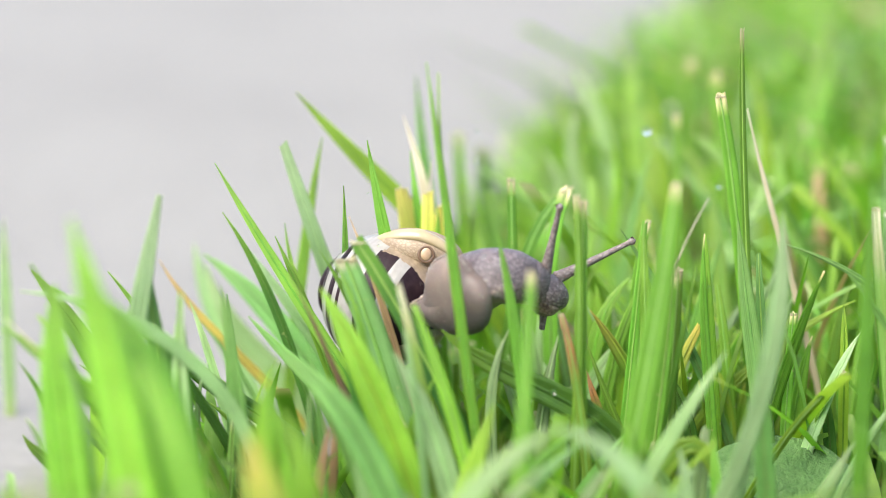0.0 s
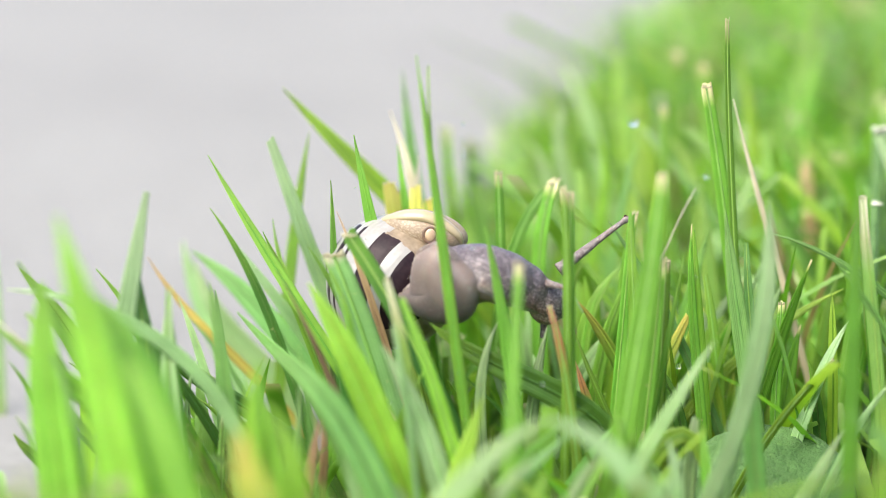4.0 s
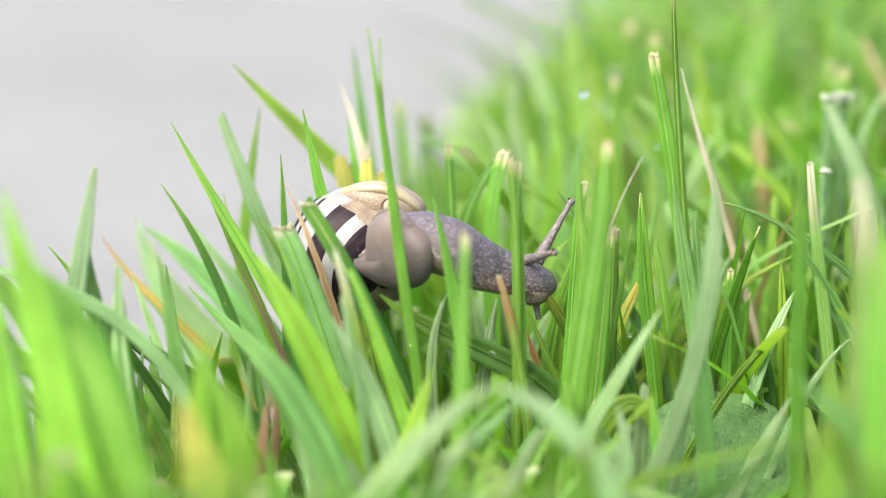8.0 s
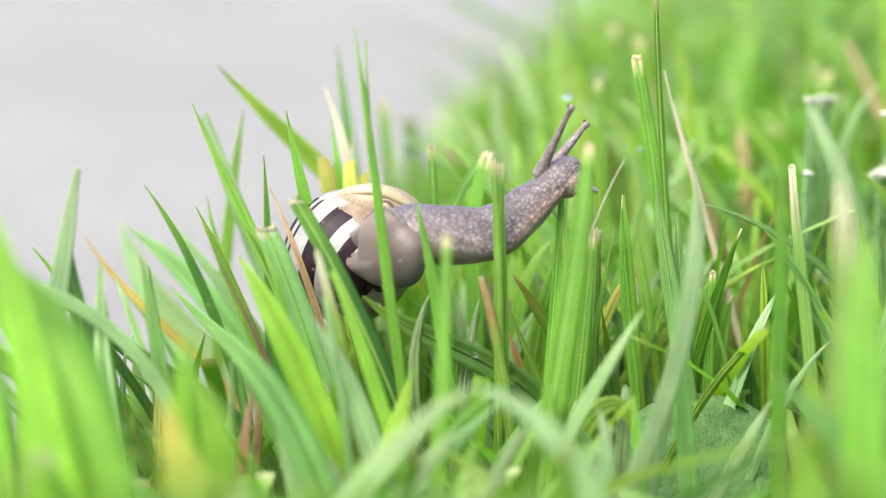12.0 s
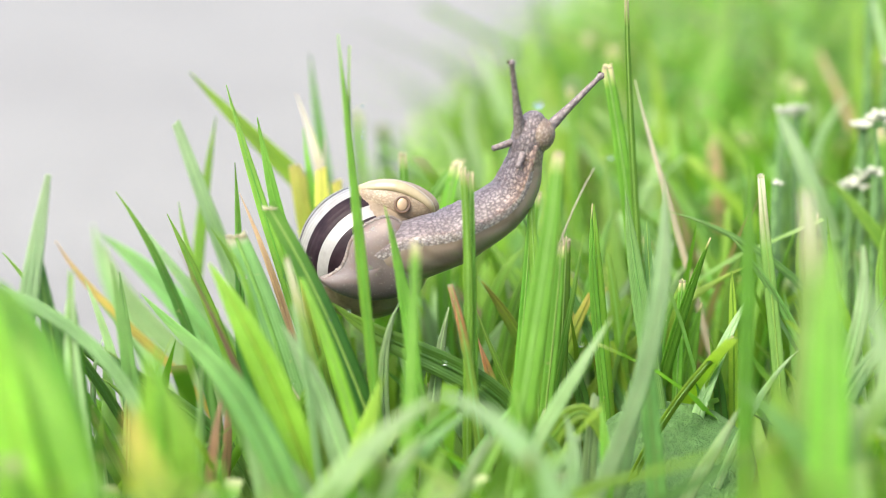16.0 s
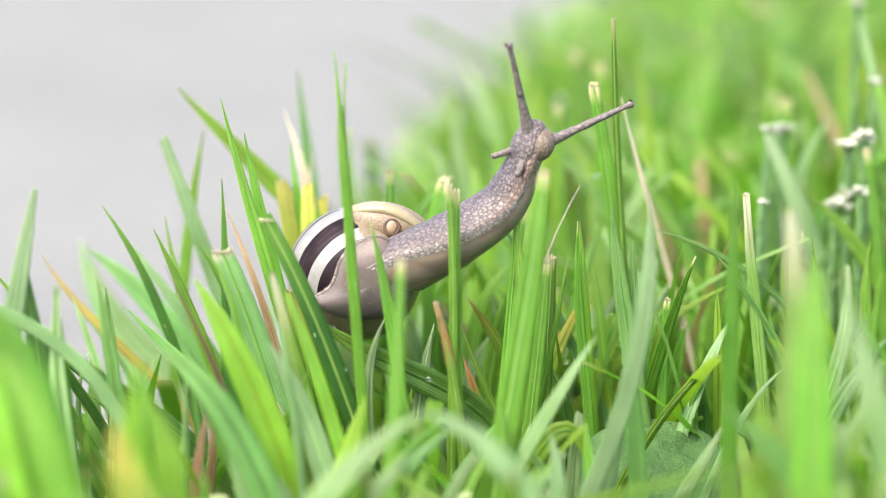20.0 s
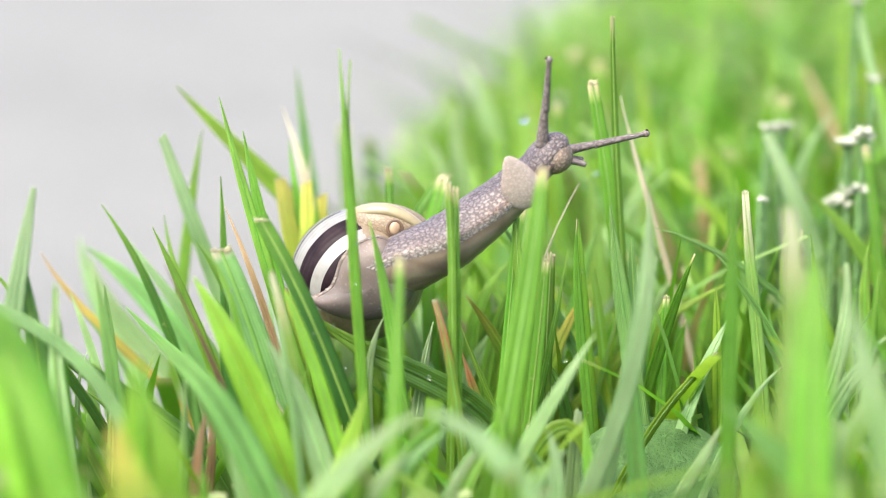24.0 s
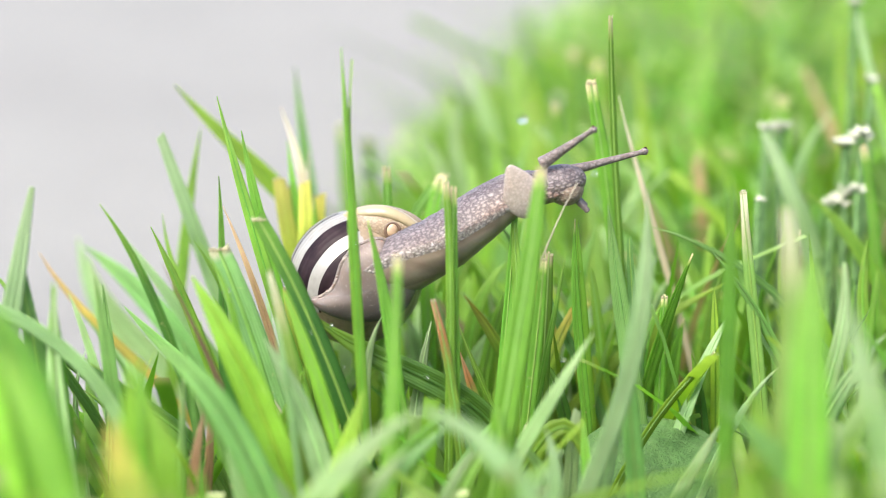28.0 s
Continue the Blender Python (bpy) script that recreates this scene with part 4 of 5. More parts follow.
# ---- the snail ----
def skin_material(name, dark, light, edge, scale, bumpy, sheen=0.3, warm=None):
    """Wet snail skin: pale warts with dark furrows between them, fixed to the skin by its rest place."""
    m, nt, bsdf, out = material(name)
    rest = nt.nodes.new("ShaderNodeAttribute")
    rest.attribute_name = "rest"
    cells = node(nt, "ShaderNodeTexVoronoi", Scale=scale, Randomness=0.9)
    cells.feature = "DISTANCE_TO_EDGE"
    wobble = node(nt, "ShaderNodeTexNoise", Scale=scale * 0.9, Detail=3.0)
    nt.links.new(rest.outputs["Vector"], wobble.inputs[0])
    push = nt.nodes.new("ShaderNodeVectorMath")
    push.operation = "MULTIPLY_ADD"
    push.inputs[1].default_value = (0.0007, 0.0007, 0.0007)
    nt.links.new(wobble.outputs["Color"], push.inputs[0])
    nt.links.new(rest.outputs["Vector"], push.inputs[2])
    stretch = nt.nodes.new("ShaderNodeVectorMath")
    stretch.operation = "MULTIPLY"
    stretch.inputs[1].default_value = (0.55, 1.0, 1.0)
    nt.links.new(push.outputs[0], stretch.inputs[0])
    nt.links.new(stretch.outputs[0], cells.inputs[0])
    furrow = ramp(nt, cells.outputs["Distance"], [(0.05, edge), (0.15, dark), (0.32, light)])
    tiles = node(nt, "ShaderNodeTexVoronoi", Scale=scale, Randomness=0.9)
    nt.links.new(stretch.outputs[0], tiles.inputs[0])
    furrow = mix(nt, "MULTIPLY", 0.35, furrow, ramp(nt, tiles.outputs["Color"], [(0.15, (0.78, 0.77, 0.78)), (0.85, (1.22, 1.21, 1.2))]))
    tone = node(nt, "ShaderNodeTexNoise", Scale=160.0, Detail=4.0)
    nt.links.new(rest.outputs["Vector"], tone.inputs[0])
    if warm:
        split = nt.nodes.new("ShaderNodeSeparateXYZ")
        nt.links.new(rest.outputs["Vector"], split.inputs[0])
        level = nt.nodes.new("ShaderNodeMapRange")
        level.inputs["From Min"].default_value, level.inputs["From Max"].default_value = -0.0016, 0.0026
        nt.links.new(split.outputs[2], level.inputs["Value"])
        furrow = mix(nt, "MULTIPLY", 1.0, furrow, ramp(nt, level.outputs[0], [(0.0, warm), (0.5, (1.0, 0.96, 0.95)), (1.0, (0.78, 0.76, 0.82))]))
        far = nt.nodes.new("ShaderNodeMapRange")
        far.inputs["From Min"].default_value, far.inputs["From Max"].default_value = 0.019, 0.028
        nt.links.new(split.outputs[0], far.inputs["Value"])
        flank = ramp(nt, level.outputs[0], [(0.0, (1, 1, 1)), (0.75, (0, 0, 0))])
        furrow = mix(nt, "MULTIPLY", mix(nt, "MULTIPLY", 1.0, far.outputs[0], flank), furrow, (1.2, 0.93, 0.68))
    c = mix(nt, "MULTIPLY", 0.6, furrow, ramp(nt, tone.outputs[0], [(0.3, (0.7, 0.66, 0.66)), (0.7, (1.15, 1.12, 1.1))]))
    nt.links.new(c, bsdf.inputs["Base Color"])
    bsdf.inputs["Roughness"].default_value = 0.5 - 0.25 * sheen
    bsdf.inputs["Subsurface Weight"].default_value = 0.35
    bsdf.inputs["Subsurface Radius"].default_value = (1.0, 0.6, 0.45)
    bsdf.inputs["Subsurface Scale"].default_value = 0.0012
    bsdf.inputs["Coat Weight"].default_value = 0.4 * sheen
    bsdf.inputs["Specular IOR Level"].default_value = 0.3
    bsdf.inputs["Coat Roughness"].default_value = 0.2
    b = node(nt, "ShaderNodeBump", Strength=bumpy, Distance=0.0003)
    height = ramp(nt, cells.outputs["Distance"], [(0.0, (0, 0, 0)), (0.25, (1, 1, 1))])
    nt.links.new(height, b.inputs["Height"])
    nt.links.new(b.outputs[0], bsdf.inputs["Normal"])
    return m


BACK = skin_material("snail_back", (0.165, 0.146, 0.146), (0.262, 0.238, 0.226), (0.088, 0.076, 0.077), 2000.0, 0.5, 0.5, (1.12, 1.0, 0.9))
SKIRT = skin_material("snail_skirt", (0.27, 0.242, 0.22), (0.42, 0.385, 0.35), (0.14, 0.12, 0.105), 2400.0, 0.6, 0.5)
SOLE = skin_material("snail_sole", (0.255, 0.20, 0.15), (0.30, 0.24, 0.185), (0.21, 0.16, 0.12), 300.0, 0.15, 0.7)
FACE = skin_material("snail_face", (0.23, 0.18, 0.135), (0.30, 0.25, 0.20), (0.15, 0.115, 0.085), 2300.0, 0.4)


def mantle_material():
    """Smooth wet mantle: faintly mottled, with fine pale grains."""
    m, nt, bsdf, out = material("snail_mantle")
    rest = nt.nodes.new("ShaderNodeAttribute")
    rest.attribute_name = "rest"
    soft = node(nt, "ShaderNodeTexNoise", Scale=190.0, Detail=5.0, Roughness=0.6)
    grain = node(nt, "ShaderNodeTexNoise", Scale=2600.0, Detail=2.0)
    for n in (soft, grain):
        nt.links.new(rest.outputs["Vector"], n.inputs[0])
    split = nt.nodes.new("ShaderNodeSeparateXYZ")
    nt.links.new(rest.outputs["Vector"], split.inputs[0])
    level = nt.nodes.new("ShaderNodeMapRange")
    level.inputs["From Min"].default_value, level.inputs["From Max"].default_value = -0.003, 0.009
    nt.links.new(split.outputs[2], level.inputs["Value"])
    # buff top to grey bottom; the underside's shading is also put into this colour
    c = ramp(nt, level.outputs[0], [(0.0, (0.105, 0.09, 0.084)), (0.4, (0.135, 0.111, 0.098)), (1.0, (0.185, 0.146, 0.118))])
    c = mix(nt, "MULTIPLY", 0.9, c, ramp(nt, soft.outputs[0], [(0.3, (0.72, 0.70, 0.70)), (0.7, (1.12, 1.10, 1.10))]))
    c = mix(nt, "MIX", ramp(nt, grain.outputs[0], [(0.60, (0, 0, 0)), (0.72, (0.35, 0.35, 0.35))]), c, (0.34, 0.30, 0.27))
    nt.links.new(c, bsdf.inputs["Base Color"])
    bsdf.inputs["Roughness"].default_value = 0.55
    bsdf.inputs["Specular IOR Level"].default_value = 0.35
    bsdf.inputs["Subsurface Weight"].default_value = 0.6
    bsdf.inputs["Subsurface Radius"].default_value = (1.0, 0.6, 0.45)
    bsdf.inputs["Subsurface Scale"].default_value = 0.002
    bsdf.inputs["Coat Weight"].default_value = 0.25
    bsdf.inputs["Coat Roughness"].default_value = 0.25
    b = node(nt, "ShaderNodeBump", Strength=0.25, Distance=0.0002)
    nt.links.new(soft.outputs[0], b.inputs["Height"])
    nt.links.new(b.outputs[0], bsdf.inputs["Normal"])
    return m


MANTLE = mantle_material()
FEELER = skin_material("snail_feeler", (0.175, 0.15, 0.143), (0.225, 0.197, 0.185), (0.115, 0.097, 0.09), 1900.0, 0.3)


def shell_material(name, colour, other, rough=0.3, coat=0.22):
    m, nt, bsdf, out = material(name)
    coords = nt.nodes.new("ShaderNodeTexCoord")
    n = node(nt, "ShaderNodeTexNoise", Scale=420.0, Detail=5.0, Roughness=0.65)
    lines = node(nt, "ShaderNodeTexWave", Scale=330.0, Distortion=3.0, Detail=2.0)
    for k in (n, lines):
        nt.links.new(coords.outputs["Object"], k.inputs[0])
    c = ramp(nt, n.outputs[0], [(0.32, other), (0.62, colour)])
    nt.links.new(c, bsdf.inputs["Base Color"])
    bsdf.inputs["Roughness"].default_value = rough
    bsdf.inputs["Coat Weight"].default_value = coat
    bsdf.inputs["Coat Roughness"].default_value = 0.12
    b = node(nt, "ShaderNodeBump", Strength=0.25, Distance=0.0001)
    nt.links.new(lines.outputs[0], b.inputs["Height"])
    nt.links.new(b.outputs[0], bsdf.inputs["Normal"])
    return m


IVORY = shell_material("shell_ivory", (0.26, 0.256, 0.232), (0.20, 0.192, 0.172))
BAND = shell_material("shell_band", (0.009, 0.004, 0.006), (0.022, 0.012, 0.014), 0.42, 0.0)
BAND.node_tree.nodes["Principled BSDF"].inputs["Specular IOR Level"].default_value = 0.15
CREAM = shell_material("shell_cream", (0.34, 0.285, 0.165), (0.29, 0.235, 0.125))
ORANGE = shell_material("breathing_hole_rim", (0.13, 0.08, 0.045), (0.08, 0.045, 0.025))
BUFF = shell_material("shell_buff", (0.25, 0.195, 0.125), (0.13, 0.095, 0.055))
PIT = shell_material("breathing_pit", (0.36, 0.26, 0.155), (0.28, 0.19, 0.11))
LIPSKIN = skin_material("mantle_edge_skin", (0.20, 0.172, 0.15), (0.26, 0.23, 0.20), (0.155, 0.13, 0.11), 1400.0, 0.5, 0.6)
FLAP = skin_material("foot_front_skin", (0.33, 0.285, 0.25), (0.39, 0.345, 0.305), (0.28, 0.24, 0.205), 3000.0, 0.1, 0.5)
BUFFSKIN = skin_material("mantle_collar_skin", (0.27, 0.215, 0.14), (0.30, 0.245, 0.165), (0.21, 0.165, 0.105), 2600.0, 0.15)
HOLE = shell_material("shell_mouth", (0.022, 0.007, 0.005), (0.012, 0.004, 0.003), 0.8, 0.0)
HOLE.node_tree.nodes["Principled BSDF"].inputs["Specular IOR Level"].default_value = 0.1

BASE = Vector((-0.006, 0.004, 0.022))
snail = tagged(new("snail"), "banded cream and brown snail with wet grey body on grass", "snail", kind="thing")
snail.location = BASE

SHELL_R = 0.0102


def shell_mesh():
    """A rounded banded shell; its bands run in rings about the x axis, which looks out of the mouth."""
    bm = bmesh.new()
    edges = list(range(8, 178, 2))
    rings = []
    turns = 330
    for th in edges:
        t = radians(th)
        ring = []
        for i in range(turns):
            f = 2 * math.pi * i / turns
            r = SHELL_R * (1 + 0.03 * math.cos(f - 0.6)) * (1 + 0.005 * noise.noise(Vector((t * 9, math.cos(f) * 3, math.sin(f) * 3))))
            if th < 20:
                r *= 0.88 + 0.01 * (th - 8)
            ring.append(bm.verts.new((r * 0.97 * math.cos(t), r * math.sin(t) * math.cos(f), r * math.sin(t) * math.sin(f))))
        rings.append(ring)

    def colour(th, f):
        f = math.degrees(f) % 360
        if th < 12:
            return 1
        rag = 5 * noise.noise(Vector((th * 0.07, f * 0.03, 3.0))) + 1.5 * noise.noise(Vector((th * 0.4, f * 0.2, 7.0)))
        if f < 96 + rag or f > 330 + rag:
            if th > 80 + 0.6 * rag:
                return 2 if (f < 72 + rag or f > 330) and th < 128 else 0
            return 4 if th > 26 else 1
        # underside in brown buff: its deep shade partly put into the colour
        if 195 < f + rag < 335 and th < 95:
            return 4
        # innermost ring: the shaded gap beside the mantle, painted dark as a band
        for lo, hi in ((10, 54), (67, 85), (103, 105.9), (112, 120), (132, 140)):
            if lo <= th < hi:
                return 1
        return 0
    for k in range(len(rings) - 1):
        for i in range(turns):
            j = (i + 1) % turns
            f = bm.faces.new((rings[k][i], rings[k][j], rings[k + 1][j], rings[k + 1][i]))
            f.material_index = colour(0.5 * (edges[k] + edges[k + 1]), 2 * math.pi * (i + 0.5) / turns)
    bm.faces.new(rings[-1][::-1]).material_index = 0
    # the mouth is a closed cap; the dark inside is painted on it
    bm.faces.new(rings[0]).material_index = 3
    bmesh.ops.recalc_face_normals(bm, faces=bm.faces)
    return bm


shell = part("shell", shell_mesh(), [IVORY, BAND, CREAM, HOLE, BUFF], snail, "glossy ivory shell with dark brown bands")


def torus(big, small, squash, turns=48, ring=12, bumps=0.0, start=0.0, stop=360.0):
    bm = bmesh.new()
    rows = []
    closed = stop - start >= 360
    for i in range(turns):
        f = radians(start + (stop - start) * i / (turns if closed else turns - 1))
        b = 1 + bumps * noise.noise(Vector((math.cos(f) * 6, math.sin(f) * 6, 0)))
        fade = 1.0 if closed else min(1.0, 0.25 + 4 * min(i, turns - 1 - i) / turns)
        rows.append([bm.verts.new((small * squash * b * fade * math.cos(g), (big + small * b * fade * math.sin(g)) * math.cos(f), (big + small * b * fade * math.sin(g)) * math.sin(f)))
                     for g in (2 * math.pi * k / ring for k in range(ring))])
    for i in range(turns if closed else turns - 1):
        a, c = rows[i], rows[(i + 1) % turns]
        for k in range(ring):
            bm.faces.new((a[k], a[(k + 1) % ring], c[(k + 1) % ring], c[k]))
    if not closed:
        bm.faces.new(rows[0][::-1]), bm.faces.new(rows[-1])
    bmesh.ops.recalc_face_normals(bm, faces=bm.faces)
    return bm


crown = part("crown", torus(SHELL_R * 0.30, SHELL_R * 0.20, 0.8), BAND, shell, "small upper whorl of the shell")
crown.location = (-SHELL_R * 0.84, 0, 0)


def bead(name, x0, length, width, height, front=0.0):
    """A short rounded length of the body: domed back, frilled skirt, flat sole. x0: its place on the outstretched body."""
    bm = bmesh.new()
    rest = bm.verts.layers.float_vector.new("rest")
    rows, cuts, turns = [], 11, 28
    for i in range(cuts):
        s = -math.cos(math.pi * i / (cuts - 1))
        k = math.sqrt(max(1 - (s * 0.998) ** 2, 0.0))
        ring = []
        for j in range(turns):
            f = 2 * math.pi * j / turns
            y, z = math.cos(f), math.sin(f)
            if z < -0.30:
                z = -0.30 + (z + 0.30) * 0.5
                y *= 0.94
            elif z < -0.05:
                y *= 1.0 + 0.20 * math.sin(math.pi * (z + 0.30) / 0.25)
            r = 1 + 0.03 * noise.noise(Vector(((x0 + s * length) * 700, y * 4, z * 4)))
            v = bm.verts.new((s * length, y * width * k * r, z * height * k * r))
            v[rest] = (x0 + s * length, y * width * k, z * height * k)
            ring.append(v)
        rows.append(ring)
    for i in range(cuts - 1):
        for j in range(turns):
            n = (j + 1) % turns
            f = bm.faces.new((rows[i][j], rows[i + 1][j], rows[i + 1][n], rows[i][n]))
            z = math.sin(2 * math.pi * (j + 0.5) / turns)
            f.material_index = 0 if z > -0.16 else 1 if z > -0.40 else 2
    bm.faces.new(rows[0]), bm.faces.new(rows[-1][::-1])
    bmesh.ops.recalc_face_normals(bm, faces=bm.faces)
    return bm


BEADS = 56
beads = []
for i in range(BEADS):
    u = i / (BEADS - 1)
    stops = ((0.0, 2.6, 2.6), (0.14, 4.2, 4.4), (0.28, 4.6, 5.3), (0.45, 4.3, 5.2), (0.62, 4.0, 4.8), (0.8, 3.4, 4.1), (0.92, 2.9, 3.2), (1.0, 2.6, 2.7))
    for (u0, w0, h0), (u1, w1, h1) in zip(stops, stops[1:]):
        if u0 <= u <= u1:
            q = (u - u0) / (u1 - u0)
            q = q * q * (3 - 2 * q)
            w, h = w0 + (w1 - w0) * q, h0 + (h1 - h0) * q
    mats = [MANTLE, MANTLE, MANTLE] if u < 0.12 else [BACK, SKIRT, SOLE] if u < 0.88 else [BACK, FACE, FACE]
    name = "mantle_fold" if u < 0.12 else "neck_segment" if u < 0.9 else "head_segment"
    length = 4.0 if u < 0.22 else 4.2 if u < 0.8 else 3.2
    label = "smooth wet grey-pink mantle" if u < 0.12 else "grey-brown skin with pale warts"
    beads.append(part(name, bead(name, i * 0.00062, length * 0.001, w * 0.001, h * 0.001), mats, snail, label))


def stalk(name, length, r0, r1, knob=0.0):
    """A tapered feeler along +x, ending at its knob."""
    bm = bmesh.new()
    rest = bm.verts.layers.float_vector.new("rest")
    rows = []
    cuts, turns = 22, 16
    for i in range(cuts):
        u = i / (cuts - 1)
        r = r0 + (r1 - r0) * u ** 0.8
        if knob and u > 0.86:
            q = (u - 0.86) / 0.14
            r = r1 + (knob - r1) * math.sin(math.pi * min(q * 0.62 + 0.02, 1)) if q < 0.8 else knob * math.sqrt(max(1 - ((q - 0.55) / 0.46) ** 2, 0.02))
        r *= 1 + 0.05 * noise.noise(Vector((u * 16, 0, 0)))
        ring = []
        for j in range(turns):
            f = 2 * math.pi * j / turns
            v = bm.verts.new((u * length, r * math.cos(f), r * math.sin(f)))
            v[rest] = (u * length, r * math.cos(f), r * math.sin(f))
            ring.append(v)
        rows.append(ring)
    for i in range(cuts - 1):
        for j in range(turns):
            bm.faces.new((rows[i][j], rows[i + 1][j], rows[i + 1][(j + 1) % turns], rows[i][(j + 1) % turns]))
    bm.faces.new(rows[0]), bm.faces.new(rows[-1][::-1])
    bmesh.ops.recalc_face_normals(bm, faces=bm.faces)
    return bm


def ball(r, sx=1.0, sy=1.0, sz=1.0, seg=16):
    bm = bmesh.new()
    bmesh.ops.create_uvsphere(bm, u_segments=seg, v_segments=seg // 2 + 2, radius=r)
    bmesh.ops.scale(bm, vec=(sx, sy, sz), verts=bm.verts)
    return bm


def loop(points, n, closed=True):
    """n places on a smooth line through flat points."""
    out, c = [], len(points)
    spans = c if closed else c - 1
    for i in range(n):
        u = i * spans / (n if closed else n - 1)
        k = min(int(u), spans - 1)
        u -= k
        p = [Vector(points[(k + d) % c] if closed else points[min(max(k + d, 0), c - 1)]) for d in (-1, 0, 1, 2)]
        out.append(0.5 * (2 * p[1] + (p[2] - p[0]) * u + (2 * p[0] - 5 * p[1] + 4 * p[2] - p[3]) * u * u + (3 * p[1] - p[0] - 3 * p[2] + p[3]) * u ** 3))
    return out


# outline of the hanging foot in millimetres, from its tip: the hollow rear edge, the top, the notch, the front, the low edge
APRON = [(0.0, 0.0), (1.3, 0.2), (3.4, 1.6), (4.3, 3.5), (4.9, 5.4), (6.3, 7.4), (8.4, 8.7), (10.3, 9.2), (11.9, 8.5), (13.2, 7.2), (14.8, 6.0), (15.8, 4.6), (16.0, 3.0), (15.6, 1.0), (14.4, -1.2), (12.6, -2.6), (9.4, -3.3), (6.0, -3.3), (2.6, -2.2), (0.6, -0.9)]


def mantle_mesh():
    """The mantle: a swollen apron with an S-shaped rear edge and a hanging lobe."""
    bm = bmesh.new()
    rest = bm.verts.layers.float_vector.new("rest")
    n, cuts = 126, 18
    rim = loop(APRON, n)
    mid = Vector((9.4, 2.4))
    sides = []
    for side in (-1, 1):
        rings = []
        for c in range(1, cuts + (1 if side < 0 else 0)):
            k = math.sin(0.5 * math.pi * c / cuts)
            ring = []
            for p in rim:
                q = mid + (p - mid) * k
                d = min(min((q - e).length for e in rim[::2]) / 4.4, 1.0) if c < cuts else 0.0
                fat = (3.3 if side < 0 else 2.4) * math.sqrt(max(1 - (1 - d) ** 2, 0.0))
                fat *= 1 + 0.10 * noise.noise(Vector((q.x * 0.28, q.y * 0.28, 1.0))) + 0.05 * math.sin(q.x * 1.1 + q.y * 0.35)
                v = bm.verts.new((q.x * 0.001, side * fat * 0.001, q.y * 0.001))
                v[rest] = v.co
                ring.append(v)
            rings.append(ring)
        tip = bm.verts.new((mid.x * 0.001, -0.0033 if side < 0 else 0.0024, mid.y * 0.001))
        tip[rest] = tip.co
        sides.append((tip, rings))
    last = sides[0][1][-1]
    for tip, rings in sides:
        rings = rings if rings[-1] is last else rings + [last]
        for i in range(n):
            j = (i + 1) % n
            bm.faces.new((tip, rings[0][i], rings[0][j]))
            for a, b in zip(rings, rings[1:]):
                bm.faces.new((a[i], b[i], b[j], a[j]))
    inner = [v for v in bm.verts if v not in set(last)]
    for _ in range(24):
        bmesh.ops.smooth_vert(bm, verts=inner, factor=0.5, use_axis_y=True)
    bmesh.ops.recalc_face_normals(bm, faces=bm.faces)
    return bm


def roll_mesh(places, radii, bumps=0.0, n=60, turns=14, lift=1.0):
    """A rounded roll along a line of places, thick as the radii say."""
    bm = bmesh.new()
    rest = bm.verts.layers.float_vector.new("rest")
    line = loop(places, n, False)
    rows = []
    for i, p in enumerate(line):
        way = (line[min(i + 1, n - 1)] - line[max(i - 1, 0)]).normalized()
        side = way.cross(Vector((0, 1, 0))).normalized()
        out = way.cross(side)
        u = i / (n - 1) * (len(radii) - 1)
        k = min(int(u), len(radii) - 2)
        r = radii[k] + (radii[k + 1] - radii[k]) * (u - k)
        r *= 1 + bumps * noise.noise(Vector((i * 0.9, 0, 0)))
        ring = []
        for j in range(turns):
            f = 2 * math.pi * j / turns
            v = bm.verts.new((p + side * (r * math.cos(f)) + out * (r * lift * math.sin(f))) * 0.001)
            v[rest] = v.co
            ring.append(v)
        rows.append(ring)
    for a, b in zip(rows, rows[1:]):
        for j in range(turns):
            bm.faces.new((a[j], a[(j + 1) % turns], b[(j + 1) % turns], b[j]))
    bm.faces.new(rows[0]), bm.faces.new(rows[-1][::-1])
    bmesh.ops.recalc_face_normals(bm, faces=bm.faces)
    return bm


feelers = []
for k in range(2):
    low = part("feeler_base", stalk("feeler_base", 0.0080, 0.00105, 0.00040), FEELER, snail, "grey lower length of an eye stalk")
    top = part("feeler_tip", stalk("feeler_tip", 0.0086, 0.00062, 0.00034, 0.00060), FEELER, snail, "thin grey eye stalk with a rounded eye at its end")
    eyeball = part("eye", ball(0.00026), HOLE, top, "dark eye spot")
    eyeball.location = (0.0082, -0.0001, 0.0004)
    feelers.append((low, top))
LOWER = []
for k in (-1, 1):
    small = part("lower_feeler", stalk("lower_feeler", 0.0034, 0.00062, 0.00040, 0.00045), FEELER, snail, "short grey lower feeler")
    LOWER.append(small)

breath = part("breathing_hole", torus(0.00110, 0.00022, 0.3), ORANGE, snail, "dark brown rim of the breathing hole")
part("breathing_pit", ball(0.00098, 0.35, 0.85, 1), PIT, breath, "pale orange slit of the breathing hole")
collar = part("mantle_collar", ball(0.0064, 1.0, 0.56, 0.50, 32), BUFFSKIN, snail, "buff speckled mantle collar under the shell's lip")
lip = part("lip", roll_mesh([(-2.4, 0.2, 10.0), (-0.9, -1.4, 10.9), (1.7, -2.6, 11.6), (4.4, -3.0, 11.6), (7.2, -3.2, 10.5), (9.2, -3.2, 9.0), (10.0, -3.0, 7.6)], [0.3, 0.65, 0.9, 1.0, 0.9, 0.7, 0.3], lift=1.6), CREAM, snail, "thick rounded cream lip of the shell")
